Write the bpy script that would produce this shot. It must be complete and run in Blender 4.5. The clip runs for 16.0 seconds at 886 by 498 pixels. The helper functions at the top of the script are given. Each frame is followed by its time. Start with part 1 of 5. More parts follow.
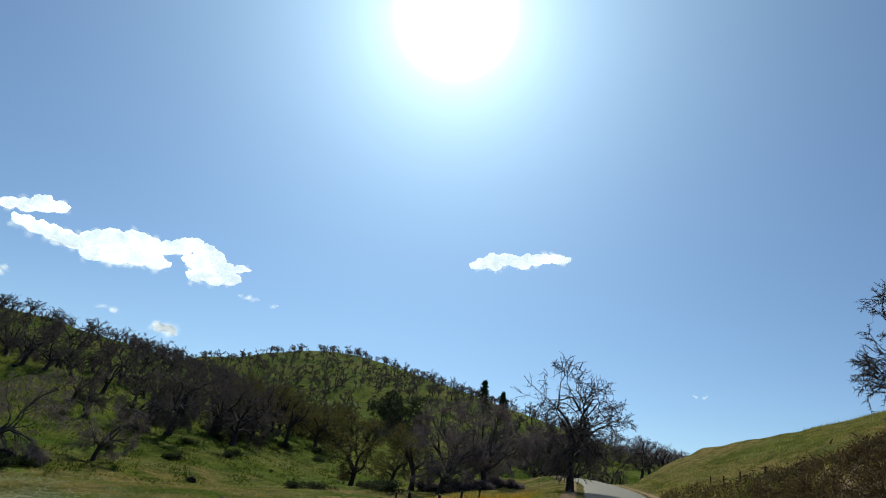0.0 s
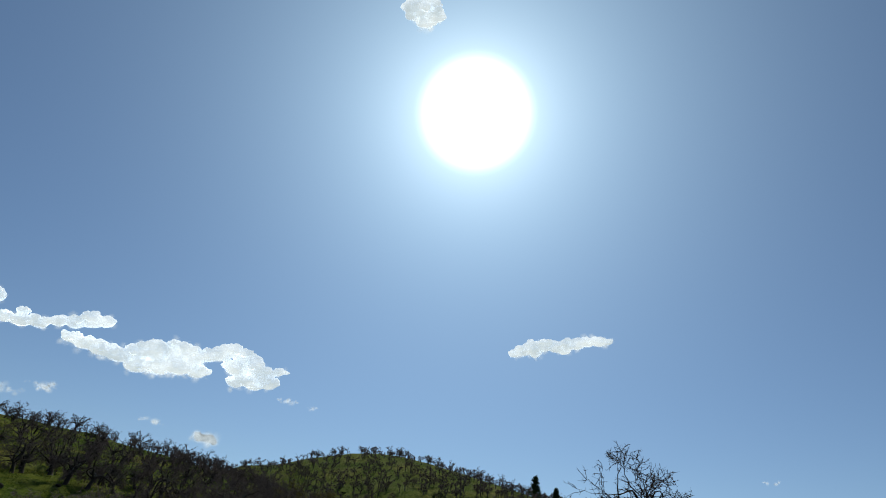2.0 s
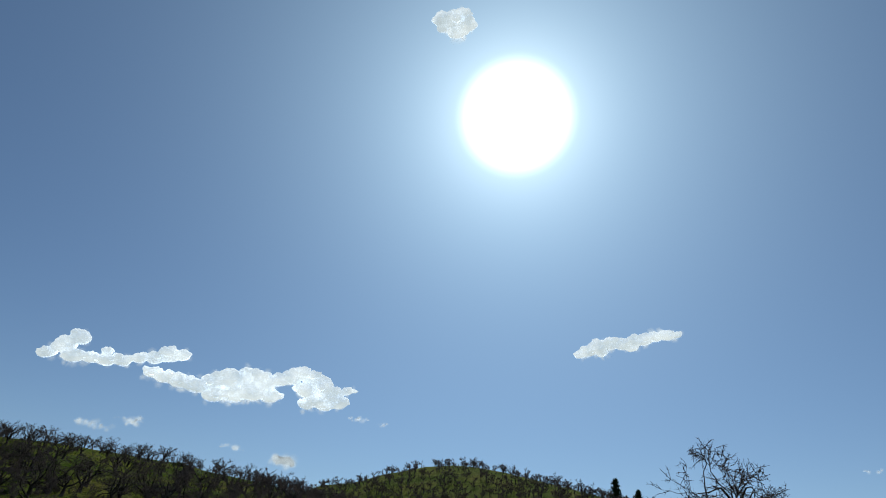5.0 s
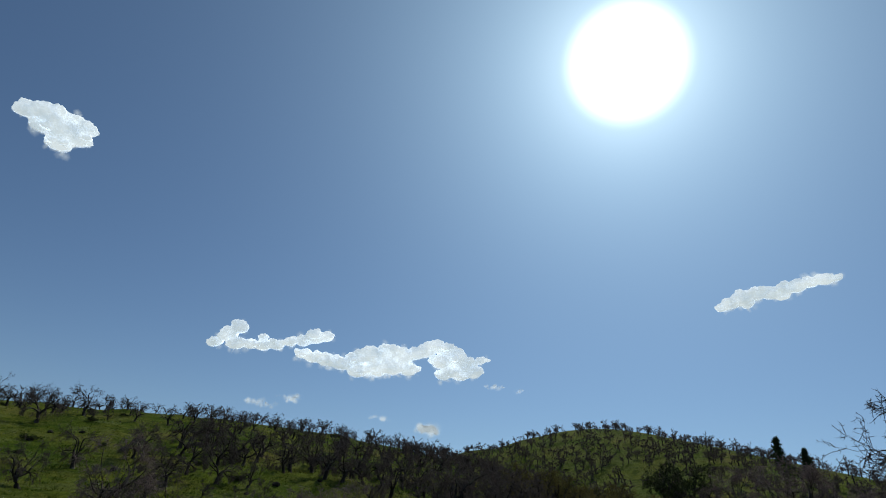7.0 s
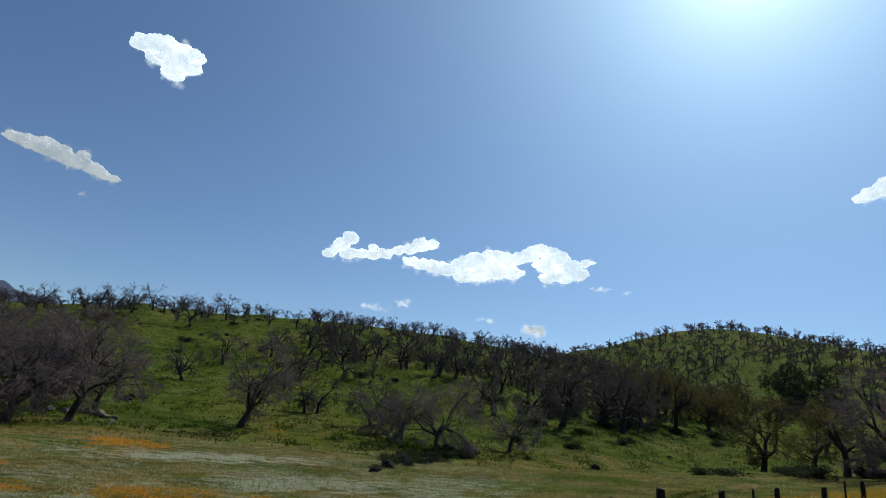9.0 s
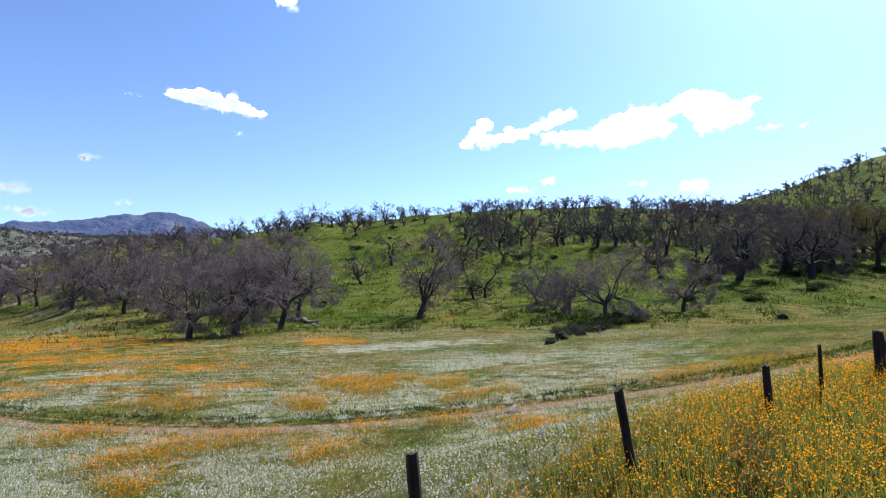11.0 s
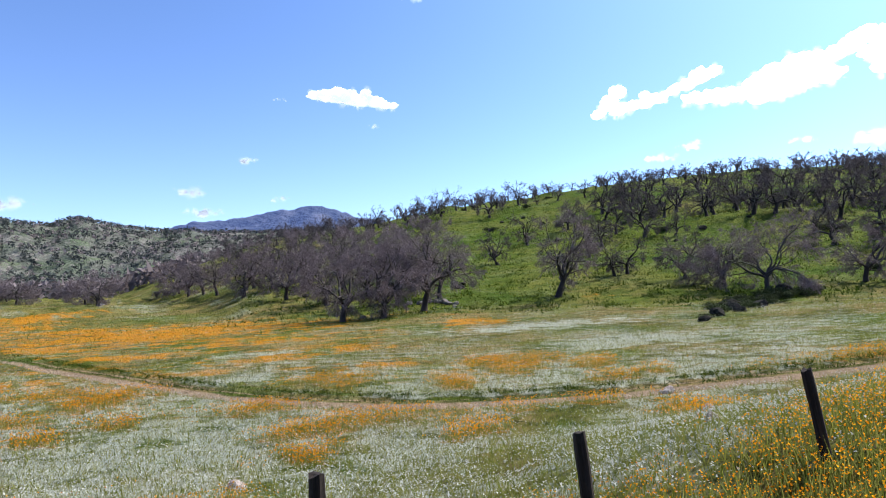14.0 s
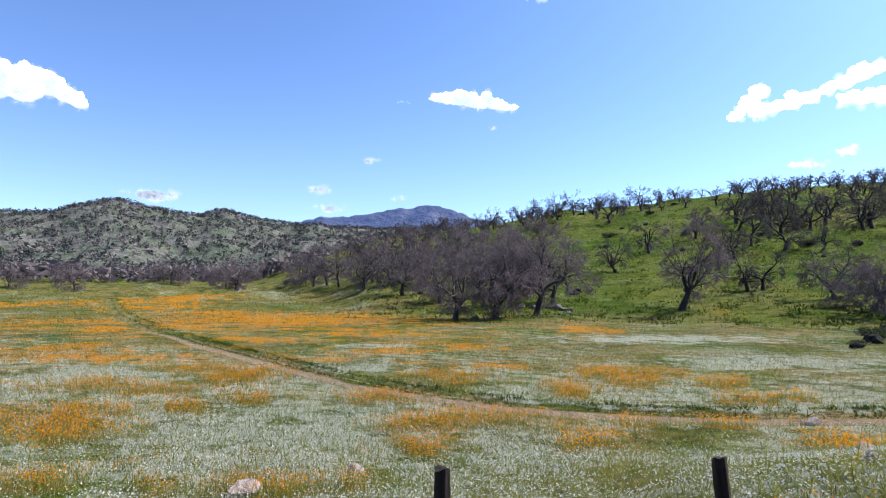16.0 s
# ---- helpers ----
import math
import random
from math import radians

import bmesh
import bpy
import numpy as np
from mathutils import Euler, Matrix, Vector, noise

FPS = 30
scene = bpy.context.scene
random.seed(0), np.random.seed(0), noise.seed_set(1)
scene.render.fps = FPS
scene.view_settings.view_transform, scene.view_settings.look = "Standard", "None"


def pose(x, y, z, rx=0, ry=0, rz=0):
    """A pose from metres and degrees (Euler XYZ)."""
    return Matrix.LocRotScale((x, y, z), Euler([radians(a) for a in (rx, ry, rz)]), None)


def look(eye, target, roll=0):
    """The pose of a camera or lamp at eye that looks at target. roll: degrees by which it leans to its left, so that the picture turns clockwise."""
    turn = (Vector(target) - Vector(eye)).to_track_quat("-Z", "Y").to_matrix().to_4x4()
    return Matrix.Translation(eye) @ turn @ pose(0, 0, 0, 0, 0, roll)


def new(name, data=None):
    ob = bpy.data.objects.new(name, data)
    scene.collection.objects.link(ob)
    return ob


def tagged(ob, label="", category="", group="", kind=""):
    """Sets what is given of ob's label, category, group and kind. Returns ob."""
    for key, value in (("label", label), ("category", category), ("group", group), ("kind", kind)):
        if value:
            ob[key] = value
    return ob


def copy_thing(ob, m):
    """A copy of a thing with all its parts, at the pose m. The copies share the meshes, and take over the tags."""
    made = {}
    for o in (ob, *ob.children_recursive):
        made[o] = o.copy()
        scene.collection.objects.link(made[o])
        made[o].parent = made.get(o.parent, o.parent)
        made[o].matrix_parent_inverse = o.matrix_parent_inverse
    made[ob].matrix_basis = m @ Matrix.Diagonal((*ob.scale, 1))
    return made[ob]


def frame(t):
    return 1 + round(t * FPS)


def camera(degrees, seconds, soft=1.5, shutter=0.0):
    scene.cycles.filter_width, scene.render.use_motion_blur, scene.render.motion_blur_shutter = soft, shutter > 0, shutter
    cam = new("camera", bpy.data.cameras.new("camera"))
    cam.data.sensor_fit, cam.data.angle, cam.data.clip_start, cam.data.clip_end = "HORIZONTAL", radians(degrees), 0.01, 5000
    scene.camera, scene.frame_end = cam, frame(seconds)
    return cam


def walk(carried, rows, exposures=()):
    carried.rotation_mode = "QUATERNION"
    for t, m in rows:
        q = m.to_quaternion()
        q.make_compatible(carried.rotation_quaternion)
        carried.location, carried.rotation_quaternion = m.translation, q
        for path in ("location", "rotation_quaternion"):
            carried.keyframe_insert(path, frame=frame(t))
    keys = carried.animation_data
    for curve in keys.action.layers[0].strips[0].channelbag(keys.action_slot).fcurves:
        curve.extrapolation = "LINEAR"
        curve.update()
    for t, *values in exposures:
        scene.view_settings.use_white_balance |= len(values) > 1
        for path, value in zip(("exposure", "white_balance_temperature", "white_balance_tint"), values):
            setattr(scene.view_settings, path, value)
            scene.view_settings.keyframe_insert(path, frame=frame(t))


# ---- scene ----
# One pan from the edge of a hill road over a flowering meadow; +x runs along the road, z = 0 lies one metre under the meadow.
cam = camera(76.2, 16.0, soft=1.0)
ROWS = [  # seconds, eye x, y, turn to the left from +y, tilt up, lean to the left (degrees)
    (0.0, 0.77, 0.22, -73.97, 22.53, 8.74), (0.5, 0.76, 0.24, -72.48, 25.02, 7.97), (1.0, 0.76, 0.25, -71.93, 27.19, 7.82),
    (1.5, 0.75, 0.27, -70.23, 29.12, 8.24), (2.0, 0.74, 0.29, -68.79, 31.11, 7.09), (2.5, 0.74, 0.31, -67.17, 31.27, 7.42),
    (3.0, 0.74, 0.32, -66.90, 31.92, 7.04), (5.3, 0.70, 0.38, -61.32, 31.03, 4.97), (5.5, 0.69, 0.40, -59.87, 30.52, 5.75),
    (6.0, 0.66, 0.45, -55.91, 30.28, 6.08), (6.5, 0.63, 0.49, -52.17, 28.72, 5.49), (7.0, 0.60, 0.52, -48.99, 27.27, 5.39),
    (7.5, 0.57, 0.56, -45.41, 26.18, 5.21), (8.0, 0.54, 0.59, -42.59, 24.50, 6.34), (8.5, 0.52, 0.61, -40.52, 19.82, 6.53),
    (9.0, 0.50, 0.62, -39.11, 16.80, 6.46), (9.5, 0.46, 0.65, -35.17, 14.31, 6.04), (10.0, 0.40, 0.69, -30.44, 9.68, 3.54),
    (10.2, 0.38, 0.70, -28.90, 8.25, 2.05), (12.3, 0.31, 0.74, -22.52, 1.92, -0.76), (12.5, 0.30, 0.74, -21.99, 2.15, -0.64),
    (13.0, 0.27, 0.75, -19.36, 2.57, -0.66), (13.5, 0.21, 0.77, -15.15, 3.37, -2.33), (14.0, 0.16, 0.78, -11.28, 2.80, -2.87),
    (14.5, 0.12, 0.79, -8.60, 3.82, -1.69), (15.0, 0.08, 0.80, -5.87, 3.22, -0.80), (15.5, 0.05, 0.80, -3.14, 2.53, -0.42),
    (16.0, 0.00, 0.80, 0.20, 3.22, 0.38)]
EXPOSURES = [(0.0, 0.70, 7200, -2), (0.5, 0.52, 7200, -2), (1.5, 0.31, 7250, 0), (5.5, 0.20, 7150, -1), (7.0, 0.13, 7080, -1), (8.0, 0.12, 7050, -1), (8.5, 0.26, 7000, 0), (9.0, 0.50, 6900, 1), (9.5, 0.74, 6750, 1),
             (10.0, 1.18, 6650, 4), (10.2, 1.36, 6600, 8), (12.3, 1.84, 6340, 12), (13.5, 1.82, 6260, 13), (16.0, 1.76, 6160, 13)]
walk(cam, [(t, pose(x, y, 4.6, 90 + tilt, 0, turn) @ pose(0, 0, 0, 0, 0, lean)) for t, x, y, turn, tilt, lean in ROWS], EXPOSURES)

# ---- sky and sun ----
SUN_AZ, SUN_EL = -71.0, 44.8


def way_to(az, el):
    a, e = radians(az), radians(el)
    return Vector((-math.sin(a) * math.cos(e), math.cos(a) * math.cos(e), math.sin(e)))


world = bpy.data.worlds.new("sky")
scene.world = world
world.use_nodes = True
wt = world.node_tree
wt.nodes.clear()
sky = wt.nodes.new("ShaderNodeTexSky")
sky.sky_type, sky.sun_disc = "NISHITA", False
sky.sun_elevation, sky.sun_rotation = radians(SUN_EL), radians(-SUN_AZ)
sky.altitude, sky.air_density, sky.dust_density, sky.ozone_density = 300, 1.0, 0.1, 4.0
# the sun's white disc, widened by painted-in glare, and a glow added about it
coord = wt.nodes.new("ShaderNodeTexCoord")
dot = wt.nodes.new("ShaderNodeVectorMath")
dot.operation = "DOT_PRODUCT"
dot.inputs[1].default_value = way_to(SUN_AZ, SUN_EL)
wt.links.new(coord.outputs["Generated"], dot.inputs[0])


def sum_node(op, a, b):
    m = wt.nodes.new("ShaderNodeMath")
    m.operation = op
    for i, v in enumerate((a, b)):
        if isinstance(v, (int, float)):
            m.inputs[i].default_value = v
        else:
            wt.links.new(v, m.inputs[i])
    return m.outputs[0]


away = sum_node("DEGREES", sum_node("ARCCOSINE", dot.outputs["Value"], 0), 0)
disc = wt.nodes.new("ShaderNodeMapRange")
disc.interpolation_type = "SMOOTHSTEP"
for socket, v in (("From Min", 6.3), ("From Max", 2.4), ("To Min", 0.0), ("To Max", 24.0)):
    disc.inputs[socket].default_value = v
wt.links.new(away, disc.inputs["Value"])
low = wt.nodes.new("ShaderNodeSeparateXYZ")
wt.links.new(coord.outputs["Generated"], low.inputs[0])
haze = sum_node("POWER", sum_node("SUBTRACT", 1.0, sum_node("MAXIMUM", low.outputs["Z"], 0.0)), 5.0)


def scaled(colour, amount):
    v = wt.nodes.new("ShaderNodeVectorMath")
    v.operation = "SCALE"
    v.inputs[0].default_value = colour
    wt.links.new(amount, v.inputs["Scale"])
    return v.outputs[0]


def together(a, b):
    v = wt.nodes.new("ShaderNodeVectorMath")
    wt.links.new(a, v.inputs[0])
    wt.links.new(b, v.inputs[1])
    return v.outputs[0]


broad = scaled((0.60, 0.86, 1.13), sum_node("MULTIPLY", sum_node("POWER", 0.932, away), 15.5))
inner = scaled((1.0, 1.0, 1.0), sum_node("ADD", disc.outputs[0], sum_node("MULTIPLY", sum_node("POWER", 0.72, away), 18.0)))
veil = scaled((0.77, 0.86, 1.20), sum_node("MULTIPLY", haze, 1.2))
tint = wt.nodes.new("ShaderNodeMix")
tint.data_type, tint.blend_type = "RGBA", "MULTIPLY"
tint.inputs[0].default_value, tint.inputs[7].default_value = 1.0, (0.86, 0.955, 1.15, 1)
wt.links.new(sky.outputs[0], tint.inputs[6])
both = wt.nodes.new("ShaderNodeMix")
both.data_type, both.blend_type = "RGBA", "ADD"
both.inputs[0].default_value = 1.0
wt.links.new(tint.outputs[2], both.inputs[6])
wt.links.new(together(together(broad, inner), veil), both.inputs[7])
back = wt.nodes.new("ShaderNodeBackground")
back.inputs["Strength"].default_value = 0.054
wt.links.new(both.outputs[2], back.inputs["Color"])
out = wt.nodes.new("ShaderNodeOutputWorld")
wt.links.new(back.outputs[0], out.inputs["Surface"])

sun = new("sun", bpy.data.lights.new("sun", "SUN"))
sun.data.energy, sun.data.angle, sun.data.color = 3.2, radians(0.6), (1.0, 0.94, 0.81)
sun.matrix_world = look(way_to(SUN_AZ, SUN_EL) * 50, (0, 0, 0))


# ---- materials ----
class Look:
    """A node material in the making: short ways to add nodes."""

    def __init__(self, name, rough=0.85, metal=0.0, gloss=0.2):
        self.mat = bpy.data.materials.new(name)
        self.mat.use_nodes = True
        self.tree = self.mat.node_tree
        self.bsdf = self.tree.nodes["Principled BSDF"]
        self.bsdf.inputs["Roughness"].default_value = rough
        self.bsdf.inputs["Metallic"].default_value = metal
        self.bsdf.inputs["Specular IOR Level"].default_value = gloss
        self.place = self.tree.nodes.new("ShaderNodeTexCoord").outputs["Object"]

    def link(self, a, b):
        self.tree.links.new(a, b)

    def noise(self, scale, detail=4.0, rough=0.55, stretch=None, world_space=False):
        n = self.tree.nodes.new("ShaderNodeTexNoise")
        n.inputs["Scale"].default_value, n.inputs["Detail"].default_value, n.inputs["Roughness"].default_value = scale, detail, rough
        source = self.tree.nodes.new("ShaderNodeNewGeometry").outputs["Position"] if world_space else self.place
        if stretch:
            m = self.tree.nodes.new("ShaderNodeMapping")
            m.inputs["Scale"].default_value = stretch
            self.link(source, m.inputs["Vector"])
            source = m.outputs[0]
        self.link(source, n.inputs["Vector"])
        return n.outputs["Fac"]

    def attr(self, name, channel=None):
        a = self.tree.nodes.new("ShaderNodeAttribute")
        a.attribute_name = name
        return a.outputs["Color"] if channel is None else a.outputs[channel]

    def split(self, colour):
        s = self.tree.nodes.new("ShaderNodeSeparateColor")
        self.link(colour, s.inputs[0])
        return s.outputs

    def chance(self):
        return self.tree.nodes.new("ShaderNodeObjectInfo").outputs["Random"]

    def island(self):
        return self.tree.nodes.new("ShaderNodeNewGeometry").outputs["Random Per Island"]

    def step(self, fac, a, b):
        r = self.tree.nodes.new("ShaderNodeMapRange")
        r.interpolation_type = "SMOOTHSTEP"
        r.inputs["From Min"].default_value, r.inputs["From Max"].default_value = a, b
        self.link(fac, r.inputs["Value"])
        return r.outputs[0]

    def maths(self, op, a, b):
        m = self.tree.nodes.new("ShaderNodeMath")
        m.operation = op
        for i, v in enumerate((a, b)):
            if isinstance(v, (int, float)):
                m.inputs[i].default_value = v
            else:
                self.link(v, m.inputs[i])
        return m.outputs[0]

    def mix(self, fac, a, b, blend="MIX"):
        m = self.tree.nodes.new("ShaderNodeMix")
        m.data_type, m.blend_type = "RGBA", blend
        for i, v in ((0, fac), (6, a), (7, b)):
            if isinstance(v, (int, float)):
                m.inputs[i].default_value = v
            elif isinstance(v, tuple):
                m.inputs[i].default_value = (*v, 1)
            else:
                self.link(v, m.inputs[i])
        return m.outputs[2]

    def colour(self, c):
        self.link(c, self.bsdf.inputs["Base Color"])
        return self

    def bump(self, height, strength, distance):
        b = self.tree.nodes.new("ShaderNodeBump")
        b.inputs["Strength"].default_value, b.inputs["Distance"].default_value = strength, distance
        self.link(height, b.inputs["Height"])
        self.link(b.outputs[0], self.bsdf.inputs["Normal"])
        return self

    def thin(self, colour, share):
        """Thin leaves and petals let part of the light through."""
        t = self.tree.nodes.new("ShaderNodeBsdfTranslucent")
        self.link(colour, t.inputs["Color"])
        m = self.tree.nodes.new("ShaderNodeMixShader")
        m.inputs[0].default_value = share
        self.link(self.bsdf.outputs[0], m.inputs[1])
        self.link(t.outputs[0], m.inputs[2])
        self.link(m.outputs[0], self.tree.nodes["Material Output"].inputs["Surface"])
        return self


def ground_look():
    k = Look("meadow_ground", 1.0, gloss=0.02)
    r, g, b = k.split(k.attr("cover"))[:3]
    lush = k.attr("lush", "Fac")
    broad, mid, fine = k.noise(0.045, 5), k.noise(0.4, 6, 0.65), k.noise(3.5, 7, 0.7)
    grass = k.mix(k.step(broad, 0.38, 0.62), (0.050, 0.086, 0.008), (0.092, 0.118, 0.014))
    grass = k.mix(k.step(lush, 0, 1), (0.190, 0.140, 0.055), grass)
    grass = k.mix(k.maths("MULTIPLY", k.step(mid, 0.45, 0.60), 0.62), grass, (0.018, 0.042, 0.003))
    grass = k.mix(k.maths("MULTIPLY", k.step(k.noise(0.16, 7, 0.75), 0.50, 0.60), 0.55), grass, (0.122, 0.140, 0.048))
    grass = k.mix(k.maths("MULTIPLY", k.step(k.noise(0.9, 7, 0.75), 0.53, 0.62), 0.62), grass, (0.012, 0.024, 0.003))
    grass = k.mix(k.maths("MULTIPLY", k.step(fine, 0.46, 0.66), 0.7), grass, (0.014, 0.024, 0.003))
    speck = k.noise(5.0, 6, 0.75)
    patch = k.noise(0.8, 6, 0.7, (0.7, 1.3, 1))
    white = k.step(k.maths("ADD", k.maths("MULTIPLY", g, 0.62), k.maths("ADD", k.maths("MULTIPLY", patch, 0.55), k.maths("MULTIPLY", speck, 0.75))), 0.80, 1.14)
    col = k.mix(k.maths("MULTIPLY", white, 0.75), grass, (0.33, 0.35, 0.285))
    blot = k.noise(0.55, 6, 0.72, (0.8, 1.2, 1))
    orange = k.step(k.maths("ADD", k.maths("MULTIPLY", r, 0.56), k.maths("ADD", k.maths("MULTIPLY", blot, 0.7), k.maths("MULTIPLY", k.noise(4.2, 6, 0.75), 0.5))), 0.76, 1.04)
    col = k.mix(k.maths("MULTIPLY", orange, 0.82), col, k.mix(k.step(fine, 0.35, 0.65), (0.25, 0.098, 0.004), (0.44, 0.182, 0.007)))
    soil = k.mix(k.noise(3.0, 6, 0.7), (0.165, 0.115, 0.072), (0.32, 0.235, 0.165))
    col = k.mix(k.step(k.maths("ADD", b, k.maths("MULTIPLY", k.noise(2.2, 5, 0.7), 0.6)), 0.56, 0.92), col, soil)
    return k.colour(col).bump(k.maths("ADD", k.maths("ADD", fine, k.maths("MULTIPLY", k.noise(1.1, 5, 0.7), 2.2)), k.maths("MULTIPLY", speck, 0.7)), 1.0, 0.20).mat


def far_hill_look():
    k = Look("chaparral_ground", 0.95, gloss=0.05)
    # greyed base colours take in the haze over the far hills
    col = k.mix(k.step(k.noise(0.010, 5), 0.4, 0.62), (0.088, 0.104, 0.076), (0.140, 0.134, 0.122))
    col = k.mix(k.maths("MULTIPLY", k.step(k.noise(0.035, 6, 0.65), 0.5, 0.62), 0.5), col, (0.070, 0.108, 0.042))
    col = k.mix(k.maths("MULTIPLY", k.step(k.noise(0.09, 6, 0.7), 0.46, 0.6), 0.6), col, (0.048, 0.058, 0.044))
    col = k.mix(k.maths("MULTIPLY", k.step(k.noise(0.16, 6, 0.75), 0.54, 0.66), 0.6), col, (0.28, 0.235, 0.225))
    return k.colour(col).bump(k.noise(0.1, 6, 0.7), 1.0, 6.0).mat


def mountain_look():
    """Distant scrub mountain: blue haze is put in as a glow of its surface."""
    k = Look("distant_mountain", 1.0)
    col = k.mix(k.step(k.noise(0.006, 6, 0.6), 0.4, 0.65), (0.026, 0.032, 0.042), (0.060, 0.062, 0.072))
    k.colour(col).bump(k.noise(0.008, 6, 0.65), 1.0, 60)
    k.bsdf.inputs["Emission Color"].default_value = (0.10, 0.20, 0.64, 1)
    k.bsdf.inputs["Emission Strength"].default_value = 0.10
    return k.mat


def bark_look(name, dark, light):
    k = Look(name, 0.95)
    col = k.mix(k.step(k.noise(2.2, 6, 0.7, (1, 1, 0.25)), 0.35, 0.65), dark, light)
    col = k.mix(k.maths("MULTIPLY", k.step(k.noise(5.0, 4), 0.55, 0.7), 0.5), col, (0.30, 0.29, 0.25))
    return k.colour(col).bump(k.noise(9, 5, 0.7, (1, 1, 0.2)), 0.9, 0.05).mat


def twig_look(name, a, b, share=0.2):
    k = Look(name, 0.95, gloss=0.05)
    col = k.mix(k.island(), a, b)
    col = k.mix(k.maths("MULTIPLY", k.chance(), 0.2), col, (0.088, 0.076, 0.072))
    return k.colour(col).thin(col, share).mat


def blade_look(name, a, b, share=0.4):
    k = Look(name, 0.9, gloss=0.06)
    col = k.mix(k.island(), a, b)
    col = k.mix(k.maths("MULTIPLY", k.noise(0.5, 4), 0.4), col, a)
    return k.colour(col).thin(col, share).mat


def wood_look():
    k = Look("weathered_post_wood", 0.9)
    grain = k.noise(16, 6, 0.7, (1, 1, 0.06))
    col = k.mix(k.step(grain, 0.35, 0.7), (0.014, 0.010, 0.008), (0.050, 0.036, 0.029))
    col = k.mix(k.maths("MULTIPLY", k.step(k.noise(3, 4), 0.55, 0.75), 0.6), col, (0.075, 0.065, 0.058))
    return k.colour(col).bump(grain, 0.8, 0.02).mat


def rock_look(name="lichened_granite", low=(0.075, 0.065, 0.060), high=(0.22, 0.195, 0.180)):
    k = Look(name, 1.0, gloss=0.02)
    col = k.mix(k.step(k.noise(1.6, 6, 0.7), 0.35, 0.65), low, high)
    col = k.mix(k.maths("MULTIPLY", k.step(k.noise(5, 5), 0.56, 0.66), 0.7), col, (0.07, 0.075, 0.055))
    return k.colour(col).bump(k.noise(6, 7, 0.7), 0.9, 0.08).mat


def asphalt_look():
    k = Look("sun_bleached_asphalt", 0.75)
    col = k.mix(k.noise(40, 3, 0.7), (0.048, 0.047, 0.047), (0.090, 0.088, 0.087))
    col = k.mix(k.maths("MULTIPLY", k.step(k.noise(0.4, 6, 0.65), 0.5, 0.7), 0.5), col, (0.075, 0.074, 0.073))
    return k.colour(col).bump(k.noise(60, 3), 0.5, 0.01).mat


def cloud_look(name, albedo, inner):
    """Cumulus droplets: added glow stands in for scattered sunlight, with grey shading by noise."""
    k = Look(name, 1.0, gloss=0.0)
    lit = k.tree.nodes.new("ShaderNodeBsdfDiffuse")
    lit.inputs["Color"].default_value = (albedo * 0.91, albedo, albedo * 1.16, 1)
    within = k.tree.nodes.new("ShaderNodeEmission")
    k.link(k.mix(k.step(k.noise(0.009, 5, 0.6), 0.34, 0.64), (0.62, 0.72, 0.88), (0.90, 0.98, 1.13)), within.inputs["Color"])
    within.inputs["Strength"].default_value = inner
    total = k.tree.nodes.new("ShaderNodeAddShader")
    k.link(lit.outputs[0], total.inputs[0])
    k.link(within.outputs[0], total.inputs[1])
    clear = k.tree.nodes.new("ShaderNodeBsdfTransparent")
    veil = k.tree.nodes.new("ShaderNodeMixShader")
    k.link(k.attr("dense", "Fac"), veil.inputs[0])
    k.link(clear.outputs[0], veil.inputs[1])
    k.link(total.outputs[0], veil.inputs[2])
    k.link(veil.outputs[0], k.tree.nodes["Material Output"].inputs["Surface"])
    return k.mat


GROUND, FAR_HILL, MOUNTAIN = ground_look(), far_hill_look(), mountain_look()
BARK = bark_look("oak_bark", (0.026, 0.021, 0.020), (0.080, 0.066, 0.062))
DARK_BARK = bark_look("dark_oak_bark", (0.016, 0.013, 0.012), (0.062, 0.051, 0.047))
TWIGS = twig_look("mauve_grey_twigs", (0.048, 0.037, 0.042), (0.250, 0.202, 0.216), 0.3)
HILL_TWIGS = twig_look("grey_brown_twigs", (0.028, 0.023, 0.026), (0.125, 0.105, 0.110), 0.3)
NEEDLES = twig_look("dark_pine_needles", (0.018, 0.035, 0.014), (0.045, 0.070, 0.026))
SHRUB = twig_look("dark_evergreen_leaves", (0.014, 0.024, 0.009), (0.044, 0.060, 0.022))
BRUSH = twig_look("dry_bank_brush", (0.036, 0.027, 0.012), (0.14, 0.095, 0.044))
GRASS = blade_look("spring_grass", (0.088, 0.112, 0.012), (0.28, 0.262, 0.072), 0.45)
STRAW = blade_look("pale_grass", (0.12, 0.115, 0.04), (0.26, 0.22, 0.09))
OLIVE = twig_look("olive_oak_buds", (0.055, 0.052, 0.018), (0.135, 0.120, 0.040), 0.35)
FAR_WOOD = twig_look("far_green_crowns", (0.030, 0.038, 0.037), (0.082, 0.088, 0.080), 0.25)
FAR_GREY = twig_look("far_grey_crowns", (0.125, 0.105, 0.110), (0.270, 0.222, 0.230), 0.3)
FAR_BELT = twig_look("far_mauve_crowns", (0.080, 0.068, 0.068), (0.200, 0.165, 0.168), 0.3)
POPPY = blade_look("orange_petals", (0.58, 0.185, 0.004), (0.80, 0.43, 0.015), 0.45)
CREAM = blade_look("white_petals", (0.36, 0.37, 0.315), (0.60, 0.60, 0.53), 0.3)
WOOD, ROCK, ASPHALT = wood_look(), rock_look(), asphalt_look()
# darkened copy: the shade round the boulders is put into their colour
DARK_ROCK = rock_look("darkened_rock", (0.012, 0.012, 0.010), (0.040, 0.036, 0.032))
